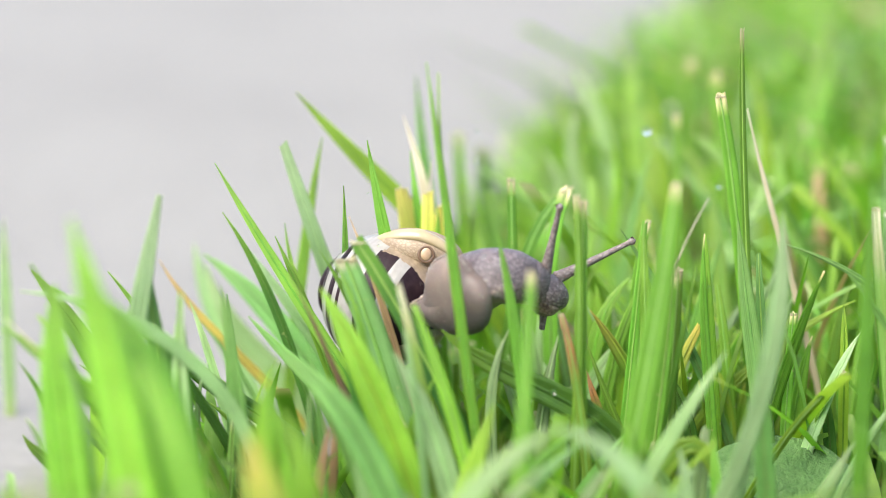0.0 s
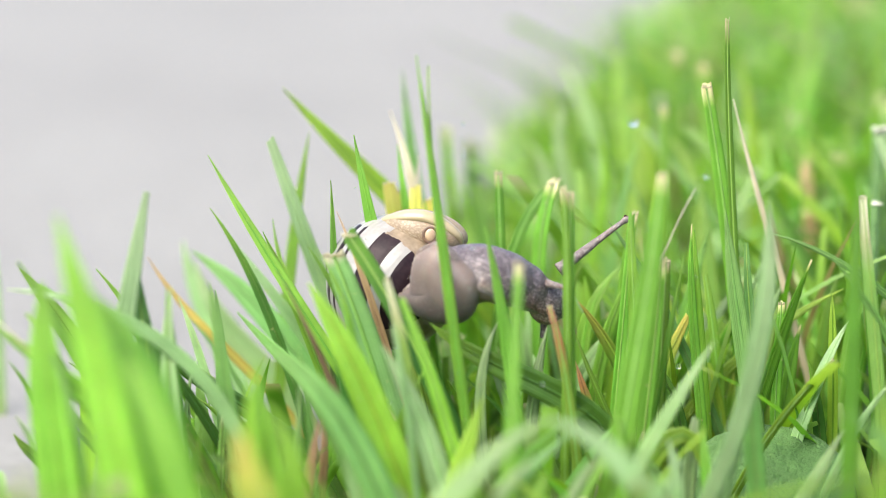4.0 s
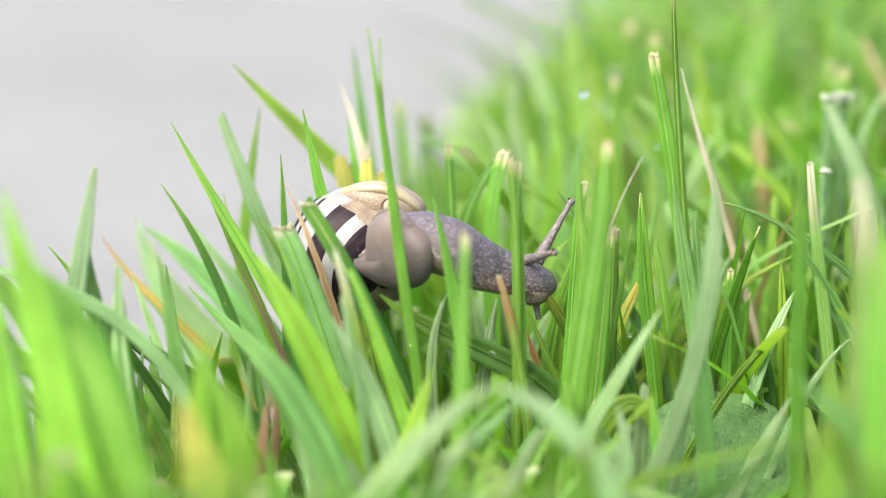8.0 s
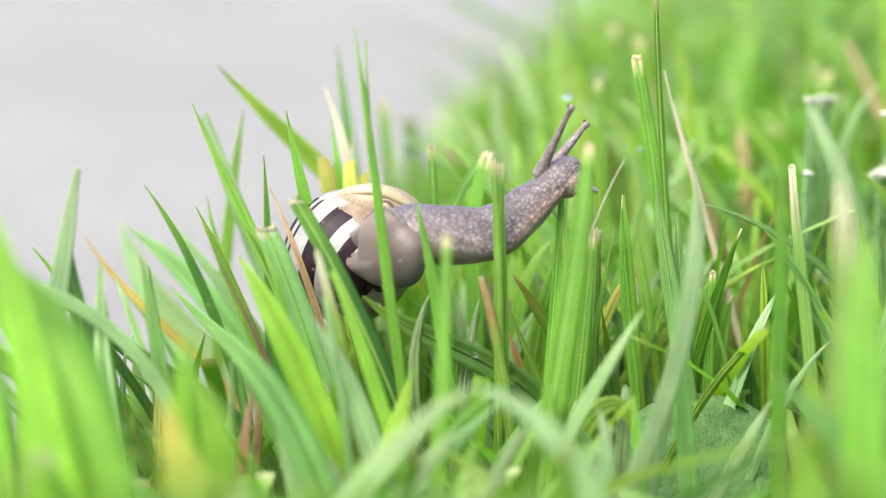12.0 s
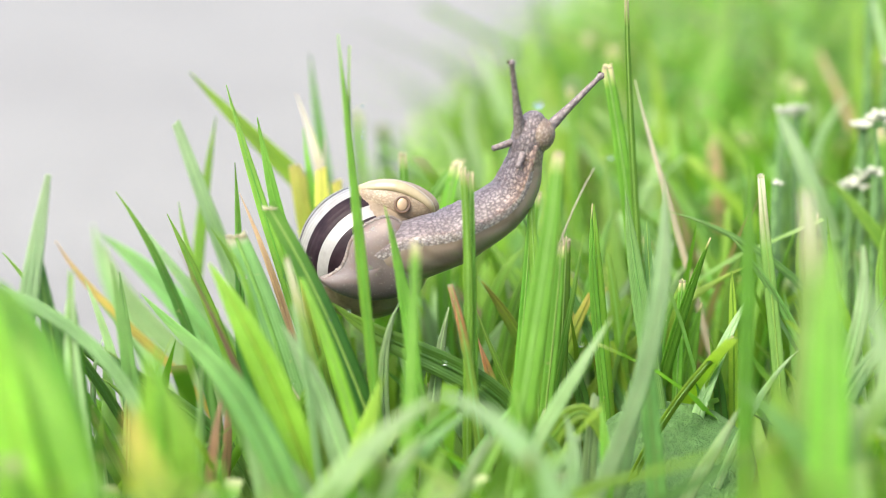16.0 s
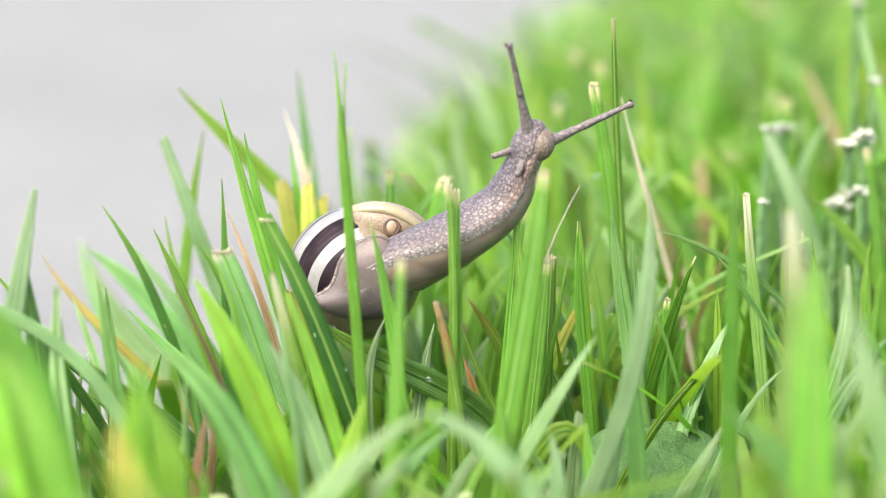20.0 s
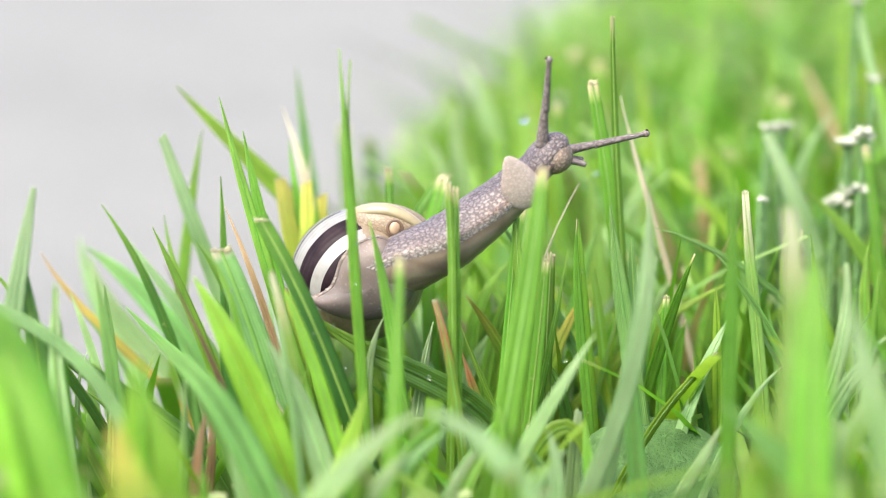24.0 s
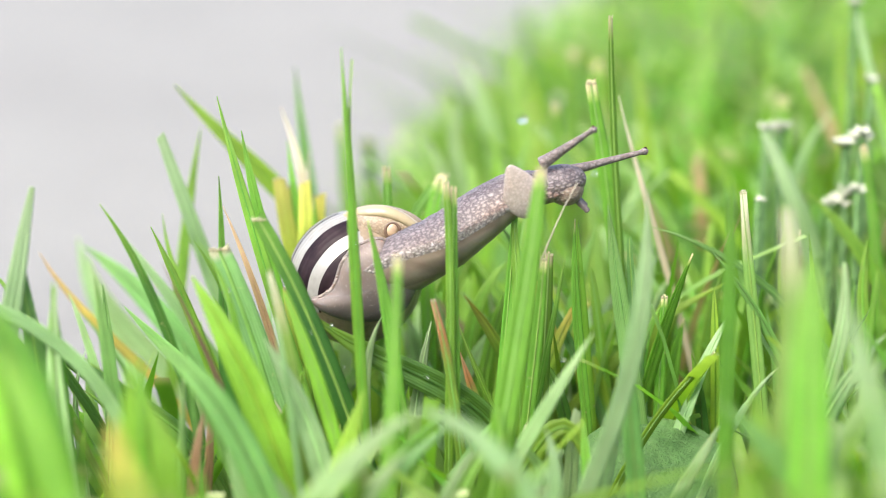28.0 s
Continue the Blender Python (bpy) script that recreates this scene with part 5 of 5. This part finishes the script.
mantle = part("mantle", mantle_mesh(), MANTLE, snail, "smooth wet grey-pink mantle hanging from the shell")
rear = [(p.x, -0.25, p.y) for p in loop(APRON[:10], 34, False)]
back_edge = part("rear_edge", roll_mesh(rear, [0.24, 0.36, 0.42, 0.40, 0.36, 0.34, 0.30, 0.2], 0.6, 130, 10), LIPSKIN, mantle, "bumpy pale rear edge of the mantle against the shell")


def cup_mesh():
    """The raised front of the foot: a thin hollow leaf with a drawn-out peak."""
    bm = ball(0.0034, 0.85, 0.62, 1.15, 28)
    for v in bm.verts:
        q = max(v.co.z, 0.0) / 0.0045
        v.co.x = v.co.x * (1 - 0.4 * q) - 0.0012 * q * q
        v.co.y *= 1 - 0.35 * q
        v.co.z *= 1 + 0.2 * q
        if v.co.y < 0:
            v.co.y *= 0.45
    return bm


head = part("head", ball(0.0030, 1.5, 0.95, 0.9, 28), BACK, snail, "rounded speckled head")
face = part("face", ball(0.0026, 1.0, 0.95, 0.9, 24), FACE, snail, "translucent orange-brown snout")
flap = part("foot_front", cup_mesh(), FLAP, snail, "pale curled front edge of the foot")
for ob in (collar, head, face, flap):
    rest = ob.data.attributes.new("rest", "FLOAT_VECTOR", "POINT")
    rest.data.foreach_set("vector", np.array([v.co for v in ob.data.vertices], dtype=np.float32).ravel())

MOMENTS = []


def moment(t, spine, shell_at, tip, feeler_a, feeler_b):
    """The snail at t seconds, in millimetres: five places along the body, the shell's middle with its turns, the tip of the foot, both eye stalks."""
    MOMENTS.append((t, [Vector(p) * 0.001 for p in spine], shell_at, Vector(tip) * 0.001, [Vector(p) * 0.001 for p in feeler_a], [Vector(p) * 0.001 for p in feeler_b]))


moment(0, ((-17.7, 1.0, 39.8), (-14.0, -3.0, 42.2), (-10.3, -5.0, 43.9), (-6.6, -3.0, 43.1), (-3.5, -1.0, 41.0)), (-26.8, 9.0, 36.2, -34, 6, 17), (-22.9, 1.0, 38.6), ((-3.3, -1.5, 44.2), (-1.4, -3.5, 54.6)), ((-0.4, 1.0, 43.0), (9.9, 4.0, 47.6)))
moment(1, ((-18.8, 1.0, 40.0), (-14.6, -3.0, 42.4), (-11.4, -5.0, 43.7), (-8.1, -3.0, 42.2), (-4.8, -1.0, 40.5)), (-26.3, 9.0, 37.0, -36, 7, 17), (-23.1, 1.0, 38.8), ((-5.6, -1.5, 43.1), (-9.2, -8.5, 49.9)), ((-3.1, 1.0, 43.4), (7.6, 4.0, 47.5)))
moment(2, ((-19.1, 1.0, 40.6), (-14.5, -3.0, 42.8), (-11.1, -5.0, 43.7), (-7.5, -3.0, 42.2), (-4.6, -1.0, 40.0)), (-25.2, 9.0, 37.7, -38, 7, 17), (-23.3, 1.0, 39.0), ((-4.7, -1.5, 43.5), (0.0, -7.5, 46.0)), ((-1.0, 1.0, 43.8), (10.0, 4.0, 49.1)))
moment(3, ((-19.1, 1.0, 40.2), (-14.5, -3.0, 42.2), (-10.8, -5.0, 43.4), (-6.3, -3.0, 42.1), (-2.2, -1.0, 39.6)), (-24.3, 9.0, 38.0, -40, 8, 17), (-23.5, 1.0, 39.1), ((-3.7, -1.5, 43.2), (0.3, -7.5, 45.8)), ((0.7, 1.0, 43.8), (10.7, 4.0, 50.5)))
moment(4.5, ((-18.4, 1.0, 40.4), (-13.8, -3.0, 42.3), (-9.9, -5.0, 43.1), (-5.6, -3.0, 41.1), (-1.6, -1.0, 38.0)), (-24.4, 9.0, 38.2, -44, 10, 16), (-22.9, 1.0, 39.3), ((-1.9, -1.5, 39.7), (2.1, -7.5, 38.8)), ((1.9, 1.0, 42.5), (11.0, 4.0, 48.7)))
moment(6, ((-17.7, 1.0, 40.5), (-13.0, -3.0, 42.4), (-8.9, -5.0, 42.9), (-4.8, -3.0, 40.2), (-0.9, -1.0, 36.4)), (-23.5, 9.0, 37.9, -48, 11, 16), (-22.3, 1.0, 39.5), ((0.5, -1.5, 36.3), (4.9, -7.5, 33.7)), ((2.7, 1.0, 39.1), (12.0, 4.0, 46.1)))
moment(7, ((-18.0, 1.0, 40.1), (-13.3, -3.0, 42.4), (-8.8, -5.0, 42.0), (-3.9, -3.0, 39.3), (1.9, -1.0, 38.0)), (-23.4, 9.0, 37.5, -48, 11, 16), (-22.6, 1.0, 40.2), ((1.9, -1.5, 38.0), (6.3, -7.5, 39.6)), ((4.0, 1.0, 39.9), (9.0, 4.0, 47.7)))
moment(8, ((-17.8, 1.0, 41.0), (-13.1, -3.0, 43.2), (-8.6, -5.0, 42.8), (-3.7, -3.0, 39.7), (3.3, -1.0, 36.9)), (-23.1, 9.0, 38.3, -49, 11, 16), (-22.4, 1.0, 40.2), ((2.7, -1.5, 39.9), (7.2, -7.5, 42.8)), ((5.3, 1.0, 40.4), (10.1, 4.0, 47.9)))
moment(9, ((-17.8, 1.0, 42.0), (-13.1, -3.0, 43.8), (-8.2, -5.0, 43.4), (-1.2, -3.0, 41.4), (7.5, -1.0, 44.4)), (-22.3, 9.0, 38.1, -49, 12, 16), (-22.0, 1.0, 40.9), ((5.8, -1.5, 46.4), (7.3, -2.5, 58.2)), ((6.7, 1.0, 45.2), (12.3, -4.0, 52.2)))
moment(10, ((-17.8, 1.0, 42.1), (-12.6, -3.0, 44.4), (-7.4, -5.0, 44.0), (-0.1, -3.0, 42.9), (8.6, -1.0, 47.5)), (-21.7, 9.0, 37.8, -49, 12, 15), (-21.5, 1.0, 40.9), ((7.7, -1.5, 51.6), (9.1, -2.5, 62.6)), ((8.9, 1.0, 50.1), (13.4, -4.0, 57.9)))
moment(11, ((-17.7, 1.0, 42.3), (-12.2, -3.0, 44.7), (-6.8, -5.0, 44.4), (0.7, -3.0, 44.1), (9.4, -1.0, 50.0)), (-21.7, 9.0, 37.9, -50, 12, 15), (-21.1, 1.0, 40.7), ((7.7, -1.5, 53.0), (9.5, -2.5, 63.5)), ((9.3, 1.0, 51.6), (13.4, -4.0, 58.8)))
moment(12, ((-17.3, 1.0, 42.9), (-11.8, -3.0, 44.7), (-6.4, -5.0, 44.7), (1.3, -3.0, 45.0), (10.0, -1.0, 52.0)), (-21.1, 9.0, 38.1, -50, 12, 15), (-20.9, 1.0, 40.5), ((8.0, -1.5, 54.2), (12.2, -4.5, 63.9)), ((10.1, 1.0, 54.5), (14.9, 4.0, 59.7)))
moment(13.3, ((-15.6, 1.5, 40.9), (-9.9, -2.0, 43.3), (-3.8, -3.1, 44.2), (4.2, -1.6, 46.9), (10.2, -0.5, 54.1)), (-19.0, 9.0, 38.4, -58, 10, 8), (-21.0, 0.0, 40.2), ((8.1, -1.5, 56.5), (10.3, -4.5, 67.6)), ((11.3, 1.0, 56.4), (18.5, 4.0, 61.8)))
moment(14.5, ((-13.2, 2.0, 38.7), (-7.7, -1.0, 42.9), (-0.6, -1.0, 44.5), (7.7, 0.0, 49.3), (10.3, 0.0, 56.7)), (-17.3, 9.0, 39.1, -66, 8, 2), (-20.6, -1.0, 40.0), ((7.8, -1.5, 58.9), (9.2, -4.5, 69.4)), ((12.2, 1.0, 58.3), (21.0, 4.0, 63.7)))
moment(15, ((-13.3, 2.0, 38.8), (-7.3, -1.0, 43.0), (-0.3, -1.0, 45.1), (7.6, 0.0, 50.1), (10.5, 0.0, 58.3)), (-15.2, 9.0, 40.1, -66, 8, 2), (-20.7, -1.0, 39.5), ((9.4, -1.5, 59.2), (9.1, -4.5, 70.4)), ((14.1, 1.0, 58.8), (22.8, 4.0, 64.2)))
moment(16, ((-13.1, 2.0, 38.5), (-7.5, -1.0, 42.6), (-0.4, -1.0, 45.0), (7.7, 0.0, 50.5), (10.4, 0.0, 59.1)), (-14.2, 9.0, 39.9, -66, 8, 2), (-20.5, -1.0, 38.8), ((9.0, -1.5, 61.1), (7.7, -4.5, 71.8)), ((13.4, 1.0, 60.8), (21.4, 4.0, 68.2)))
moment(17, ((-12.8, 2.0, 38.7), (-7.3, -1.0, 42.7), (0.1, -1.0, 45.6), (8.0, 0.0, 51.0), (10.9, 0.0, 59.9)), (-14.1, 9.0, 39.4, -66, 8, 2), (-20.4, -1.0, 38.4), ((8.5, -1.5, 62.6), (7.0, -4.5, 73.2)), ((13.5, 1.0, 62.7), (21.0, 4.0, 69.6)))
moment(18, ((-12.3, 2.0, 39.5), (-6.8, -1.0, 43.1), (1.1, -1.0, 46.8), (8.5, 0.0, 51.6), (12.2, 0.0, 60.7)), (-13.5, 9.0, 39.7, -66, 8, 2), (-20.2, -1.0, 38.3), ((11.0, -1.5, 64.7), (7.1, -4.5, 75.4)), ((14.4, 1.0, 62.0), (26.3, 4.0, 68.8)))
moment(19, ((-12.4, 2.0, 39.4), (-6.6, -1.0, 43.1), (1.3, -1.0, 46.8), (8.7, 0.0, 51.9), (12.2, 0.0, 60.6)), (-13.7, 9.0, 38.9, -66, 8, 2), (-20.1, -1.0, 38.3), ((11.6, -1.5, 64.4), (7.5, -4.5, 76.0)), ((15.3, 1.0, 61.6), (27.3, 4.0, 67.6)))
moment(20, ((-12.5, 2.0, 39.3), (-6.4, -1.0, 43.0), (1.5, -1.0, 46.9), (8.8, 0.0, 52.2), (12.3, 0.0, 60.5)), (-13.7, 9.0, 39.0, -66, 8, 2), (-20.0, -1.0, 38.3), ((12.0, -1.5, 64.4), (9.2, -4.5, 76.9)), ((15.9, 1.0, 61.5), (27.9, 4.0, 66.5)))
moment(21, ((-12.6, 2.0, 39.2), (-6.2, -1.0, 43.0), (1.6, -1.0, 46.9), (9.0, 0.0, 52.4), (12.7, 0.0, 60.3)), (-13.4, 9.0, 38.9, -66, 8, 2), (-20.0, -1.0, 38.2), ((12.6, -1.5, 64.0), (9.2, -4.5, 77.2)), ((15.8, 1.0, 60.8), (28.3, 4.0, 66.2)))
moment(22.3, ((-12.5, 2.0, 39.1), (-6.2, -1.0, 42.9), (1.5, -1.0, 46.8), (9.1, 0.0, 52.5), (13.6, 0.0, 59.6)), (-13.3, 9.0, 38.7, -66, 8, 2), (-19.9, -1.0, 38.1), ((13.2, -1.5, 63.3), (11.4, -4.5, 76.5)), ((16.4, 1.0, 60.3), (29.5, 4.0, 64.0)))
moment(23.5, ((-12.5, 2.0, 39.1), (-6.1, -1.0, 42.9), (1.5, -1.0, 46.7), (9.1, 0.0, 52.7), (14.5, 0.0, 59.0)), (-13.1, 9.0, 38.5, -66, 8, 2), (-19.8, -1.0, 38.0), ((14.4, -1.5, 62.4), (13.9, -4.5, 75.1)), ((17.1, 1.0, 59.7), (30.3, 4.0, 61.9)))
moment(25, ((-12.5, 2.0, 39.0), (-6.1, -1.0, 42.8), (1.4, -1.0, 46.6), (9.2, 0.0, 52.8), (15.5, 0.0, 58.3)), (-13.1, 9.0, 38.5, -66, 8, 2), (-19.6, -1.0, 37.8), ((14.7, -1.5, 62.1), (17.9, -4.5, 73.0)), ((17.9, 1.0, 59.2), (30.7, 4.0, 61.5)))
moment(26.2, ((-12.5, 2.0, 38.8), (-6.2, -1.0, 42.8), (1.3, -1.0, 46.6), (9.5, 0.0, 52.8), (16.1, 0.0, 56.9)), (-13.1, 9.0, 38.3, -66, 8, 2), (-19.5, -1.0, 37.7), ((15.0, -1.5, 61.3), (19.7, -4.5, 70.3)), ((18.2, 1.0, 58.4), (30.8, 4.0, 60.5)))
moment(27, ((-12.5, 2.0, 38.7), (-6.2, -1.0, 42.8), (1.3, -1.0, 46.6), (9.7, 0.0, 52.8), (16.5, 0.0, 56.0)), (-13.1, 9.0, 38.2, -66, 8, 2), (-19.5, -1.0, 37.6), ((15.4, -1.5, 60.3), (20.3, -4.5, 68.3)), ((18.6, 1.0, 57.4), (30.8, 4.0, 59.5)))
moment(28, ((-12.4, 2.0, 38.5), (-6.2, -1.0, 42.7), (1.2, -1.0, 46.6), (9.9, 0.0, 52.8), (16.9, 0.0, 54.9)), (-13.2, 9.0, 38.1, -66, 8, 2), (-19.4, -1.0, 37.6), ((15.9, -1.5, 59.0), (22.4, -4.5, 64.1)), ((19.0, 1.0, 56.6), (30.6, 4.0, 59.0)))


def curve_through(p, n):
    """n even places along a smooth line through the places p."""
    q = [p[0] * 2 - p[1]] + list(p) + [p[-1] * 2 - p[-2]]
    fine = []
    for k in range(1, len(q) - 2):
        a, b, c, d = q[k - 1:k + 3]
        for i in range(16):
            u = i / 16
            fine.append(0.5 * (2 * b + (c - a) * u + (2 * a - 5 * b + 4 * c - d) * u * u + (3 * b - a - 3 * c + d) * u ** 3))
    fine.append(p[-1])
    lengths = [0.0]
    for a, b in zip(fine, fine[1:]):
        lengths.append(lengths[-1] + (b - a).length)
    out = []
    for i in range(n):
        s = lengths[-1] * i / (n - 1)
        k = max(j for j in range(len(lengths)) if lengths[j] <= s + 1e-9)
        k = min(k, len(fine) - 2)
        w = (s - lengths[k]) / max(lengths[k + 1] - lengths[k], 1e-9)
        out.append(fine[k].lerp(fine[k + 1], min(w, 1)))
    return out


def along(at, way, up):
    """A pose at a place, its x along way and its z towards up."""
    x = way.normalized()
    y = up.cross(x).normalized()
    z = x.cross(y)
    m = Matrix((x, y, z)).transposed().to_4x4()
    m.translation = at
    return m


def motions():
    tracks = [[] for _ in beads]
    shell_rows, breath_rows, collar_rows, lip_rows = [], [], [], []
    mantle_rows, head_rows, face_rows, flap_rows, lower_rows = [], [], [], [], [[], []]
    feeler_rows = [[[], []], [[], []]]
    for t, spine, at, tip, fa, fb in MOMENTS:
        late = min(max((t - 12.2) / 2.3, 0.0), 1.0)
        pts = [p - BASE for p in curve_through(spine, BEADS)]
        for i, p in enumerate(pts):
            way = pts[min(i + 1, BEADS - 1)] - pts[max(i - 1, 0)]
            u = i / (BEADS - 1)
            lean = float(np.interp(u, (0.0, 0.25, 0.5, 0.75, 1.0), (1.5, 1.3, 0.7, 0.35, 0.0))) * late + float(np.interp(u, (0.0, 0.2, 0.42, 0.6, 1.0), (2.6, 1.6, 0.5, 0.0, 0.0))) * (1 - late)
            up = Vector((-way.z, (lean - 0.05) * way.length, way.x))
            tracks[i].append((t, along(p - up.normalized() * 0.0006, way, up)))
        c = Vector(at[:3]) * 0.001 - BASE
        shell_rows.append((t, pose(*c, at[5], at[4], at[3])))
        spot = c + Vector((0.0060, -0.0054, 0.0088))
        breath_rows.append((t, pose(*spot, 0, -10, -84)))
        lip_rows.append((t, pose(*(c + Vector((0.0006, 0.0, -0.0006))))))
        collar_rows.append((t, pose(*(c + Vector((0.0052, -0.0016, 0.0084))), 0, 12, 0)))
        early = 1 - late
        mantle_rows.append((t, Matrix.Translation(tip - BASE) @ pose(0, 0, 0, 15 * early) @ pose(0, 0, 0, 0, 0, -40 * early) @ pose(0, 0, 0, 0, -10 * early)))
        way = pts[-1] - pts[-4]
        way.normalize()
        up = Vector((-way.z, -0.15, way.x))
        head_rows.append((t, along(pts[-1], way, up)))
        face_rows.append((t, along(pts[-1] + way * 0.0012 - up * 0.0012 + Vector((0, -0.0005, 0)), way, up)))
        q = min(max((t - 21.0) / 2.5, 0.0), 1.0)
        flap_rows.append((t, along(pts[-9] + Vector((-0.0002, -0.0040, 0.0006)) * q, (-up).lerp(Vector((0.97, 0, 0.22)), q), way.lerp(Vector((-0.22, -0.1, 0.97)), q))))
        for k, small in enumerate(LOWER):
            aim = way * 0.5 - up * 0.85 + Vector((0, 0.25 * (2 * k - 1), 0))
            if 14 <= t <= 22:
                aim = Vector((-0.9, -0.25, -0.25)) if k else Vector((-0.35, -0.75, -0.7))
            aim.normalize()
            lower_rows[k].append((t, along(pts[-1] + aim * 0.0026 + way * 0.0006, aim, Vector((0.1, 0.3, 1)))))
        for k, (a, b) in enumerate((fa, fb)):
            way = b - a
            up = Vector((-way.z, 0.1 * way.length, way.x))
            n = way.normalized()
            feeler_rows[k][0].append((t, along(a - BASE - n * max(0.0015, 0.0080 + 0.0015 - way.length), way, up)))
            feeler_rows[k][1].append((t, along(b - BASE - n * 0.0086, way, up)))
    for ob, rows in zip(beads, tracks):
        walk(ob, rows)
    walk(shell, shell_rows)
    walk(breath, breath_rows)
    walk(collar, collar_rows)
    walk(lip, lip_rows)
    walk(mantle, mantle_rows)
    walk(head, head_rows)
    walk(face, face_rows)
    walk(flap, flap_rows)
    for small, rows in zip(LOWER, lower_rows):
        walk(small, rows)
    for (low, top), rows in zip(feelers, feeler_rows):
        walk(low, rows[0])
        walk(top, rows[1])
    # blades that the snail pushes aside
    def swing_rows(ob, turns):
        x, y, z = ob.location
        return [(t, pose(x, y, z, 0, a, 0)) for t, a in turns]
    lean = [(0, -4.6), (3, -4.3), (5.5, -3.9), (7, -3.8), (8, -3.5), (9.5, -3.4), (11, -3.1), (12.5, -3.0), (14.5, -2.3), (15.5, -1.9), (17, -1.3), (18, -0.8), (20, -0.7), (23.5, -0.1), (25, -0.1), (28, 0.3)]
    walk(twin_a, swing_rows(twin_a, lean))
    walk(twin_b, swing_rows(twin_b, lean))
    walk(swing, swing_rows(swing, [(0, -17.1), (3, -16.3), (5.5, -15.9), (7, -15.0), (8, -14.2), (8.7, -14.0), (9.3, -11.1), (10, -10.4), (11, -9.3), (12.5, -8.5), (14.5, -1.3), (15, -1.1), (16.5, -0.4), (18, 0.2), (20, 0.2), (28, 0.1)]))
    walk(lean_blade, swing_rows(lean_blade, [(0, -4.6), (2, -4.2), (6, -3.5), (9, -2.1), (12, -1.4), (15, -1.4), (18, 0.6), (20, 0.7), (25, -0.0), (28, -0.0)]))


motions()
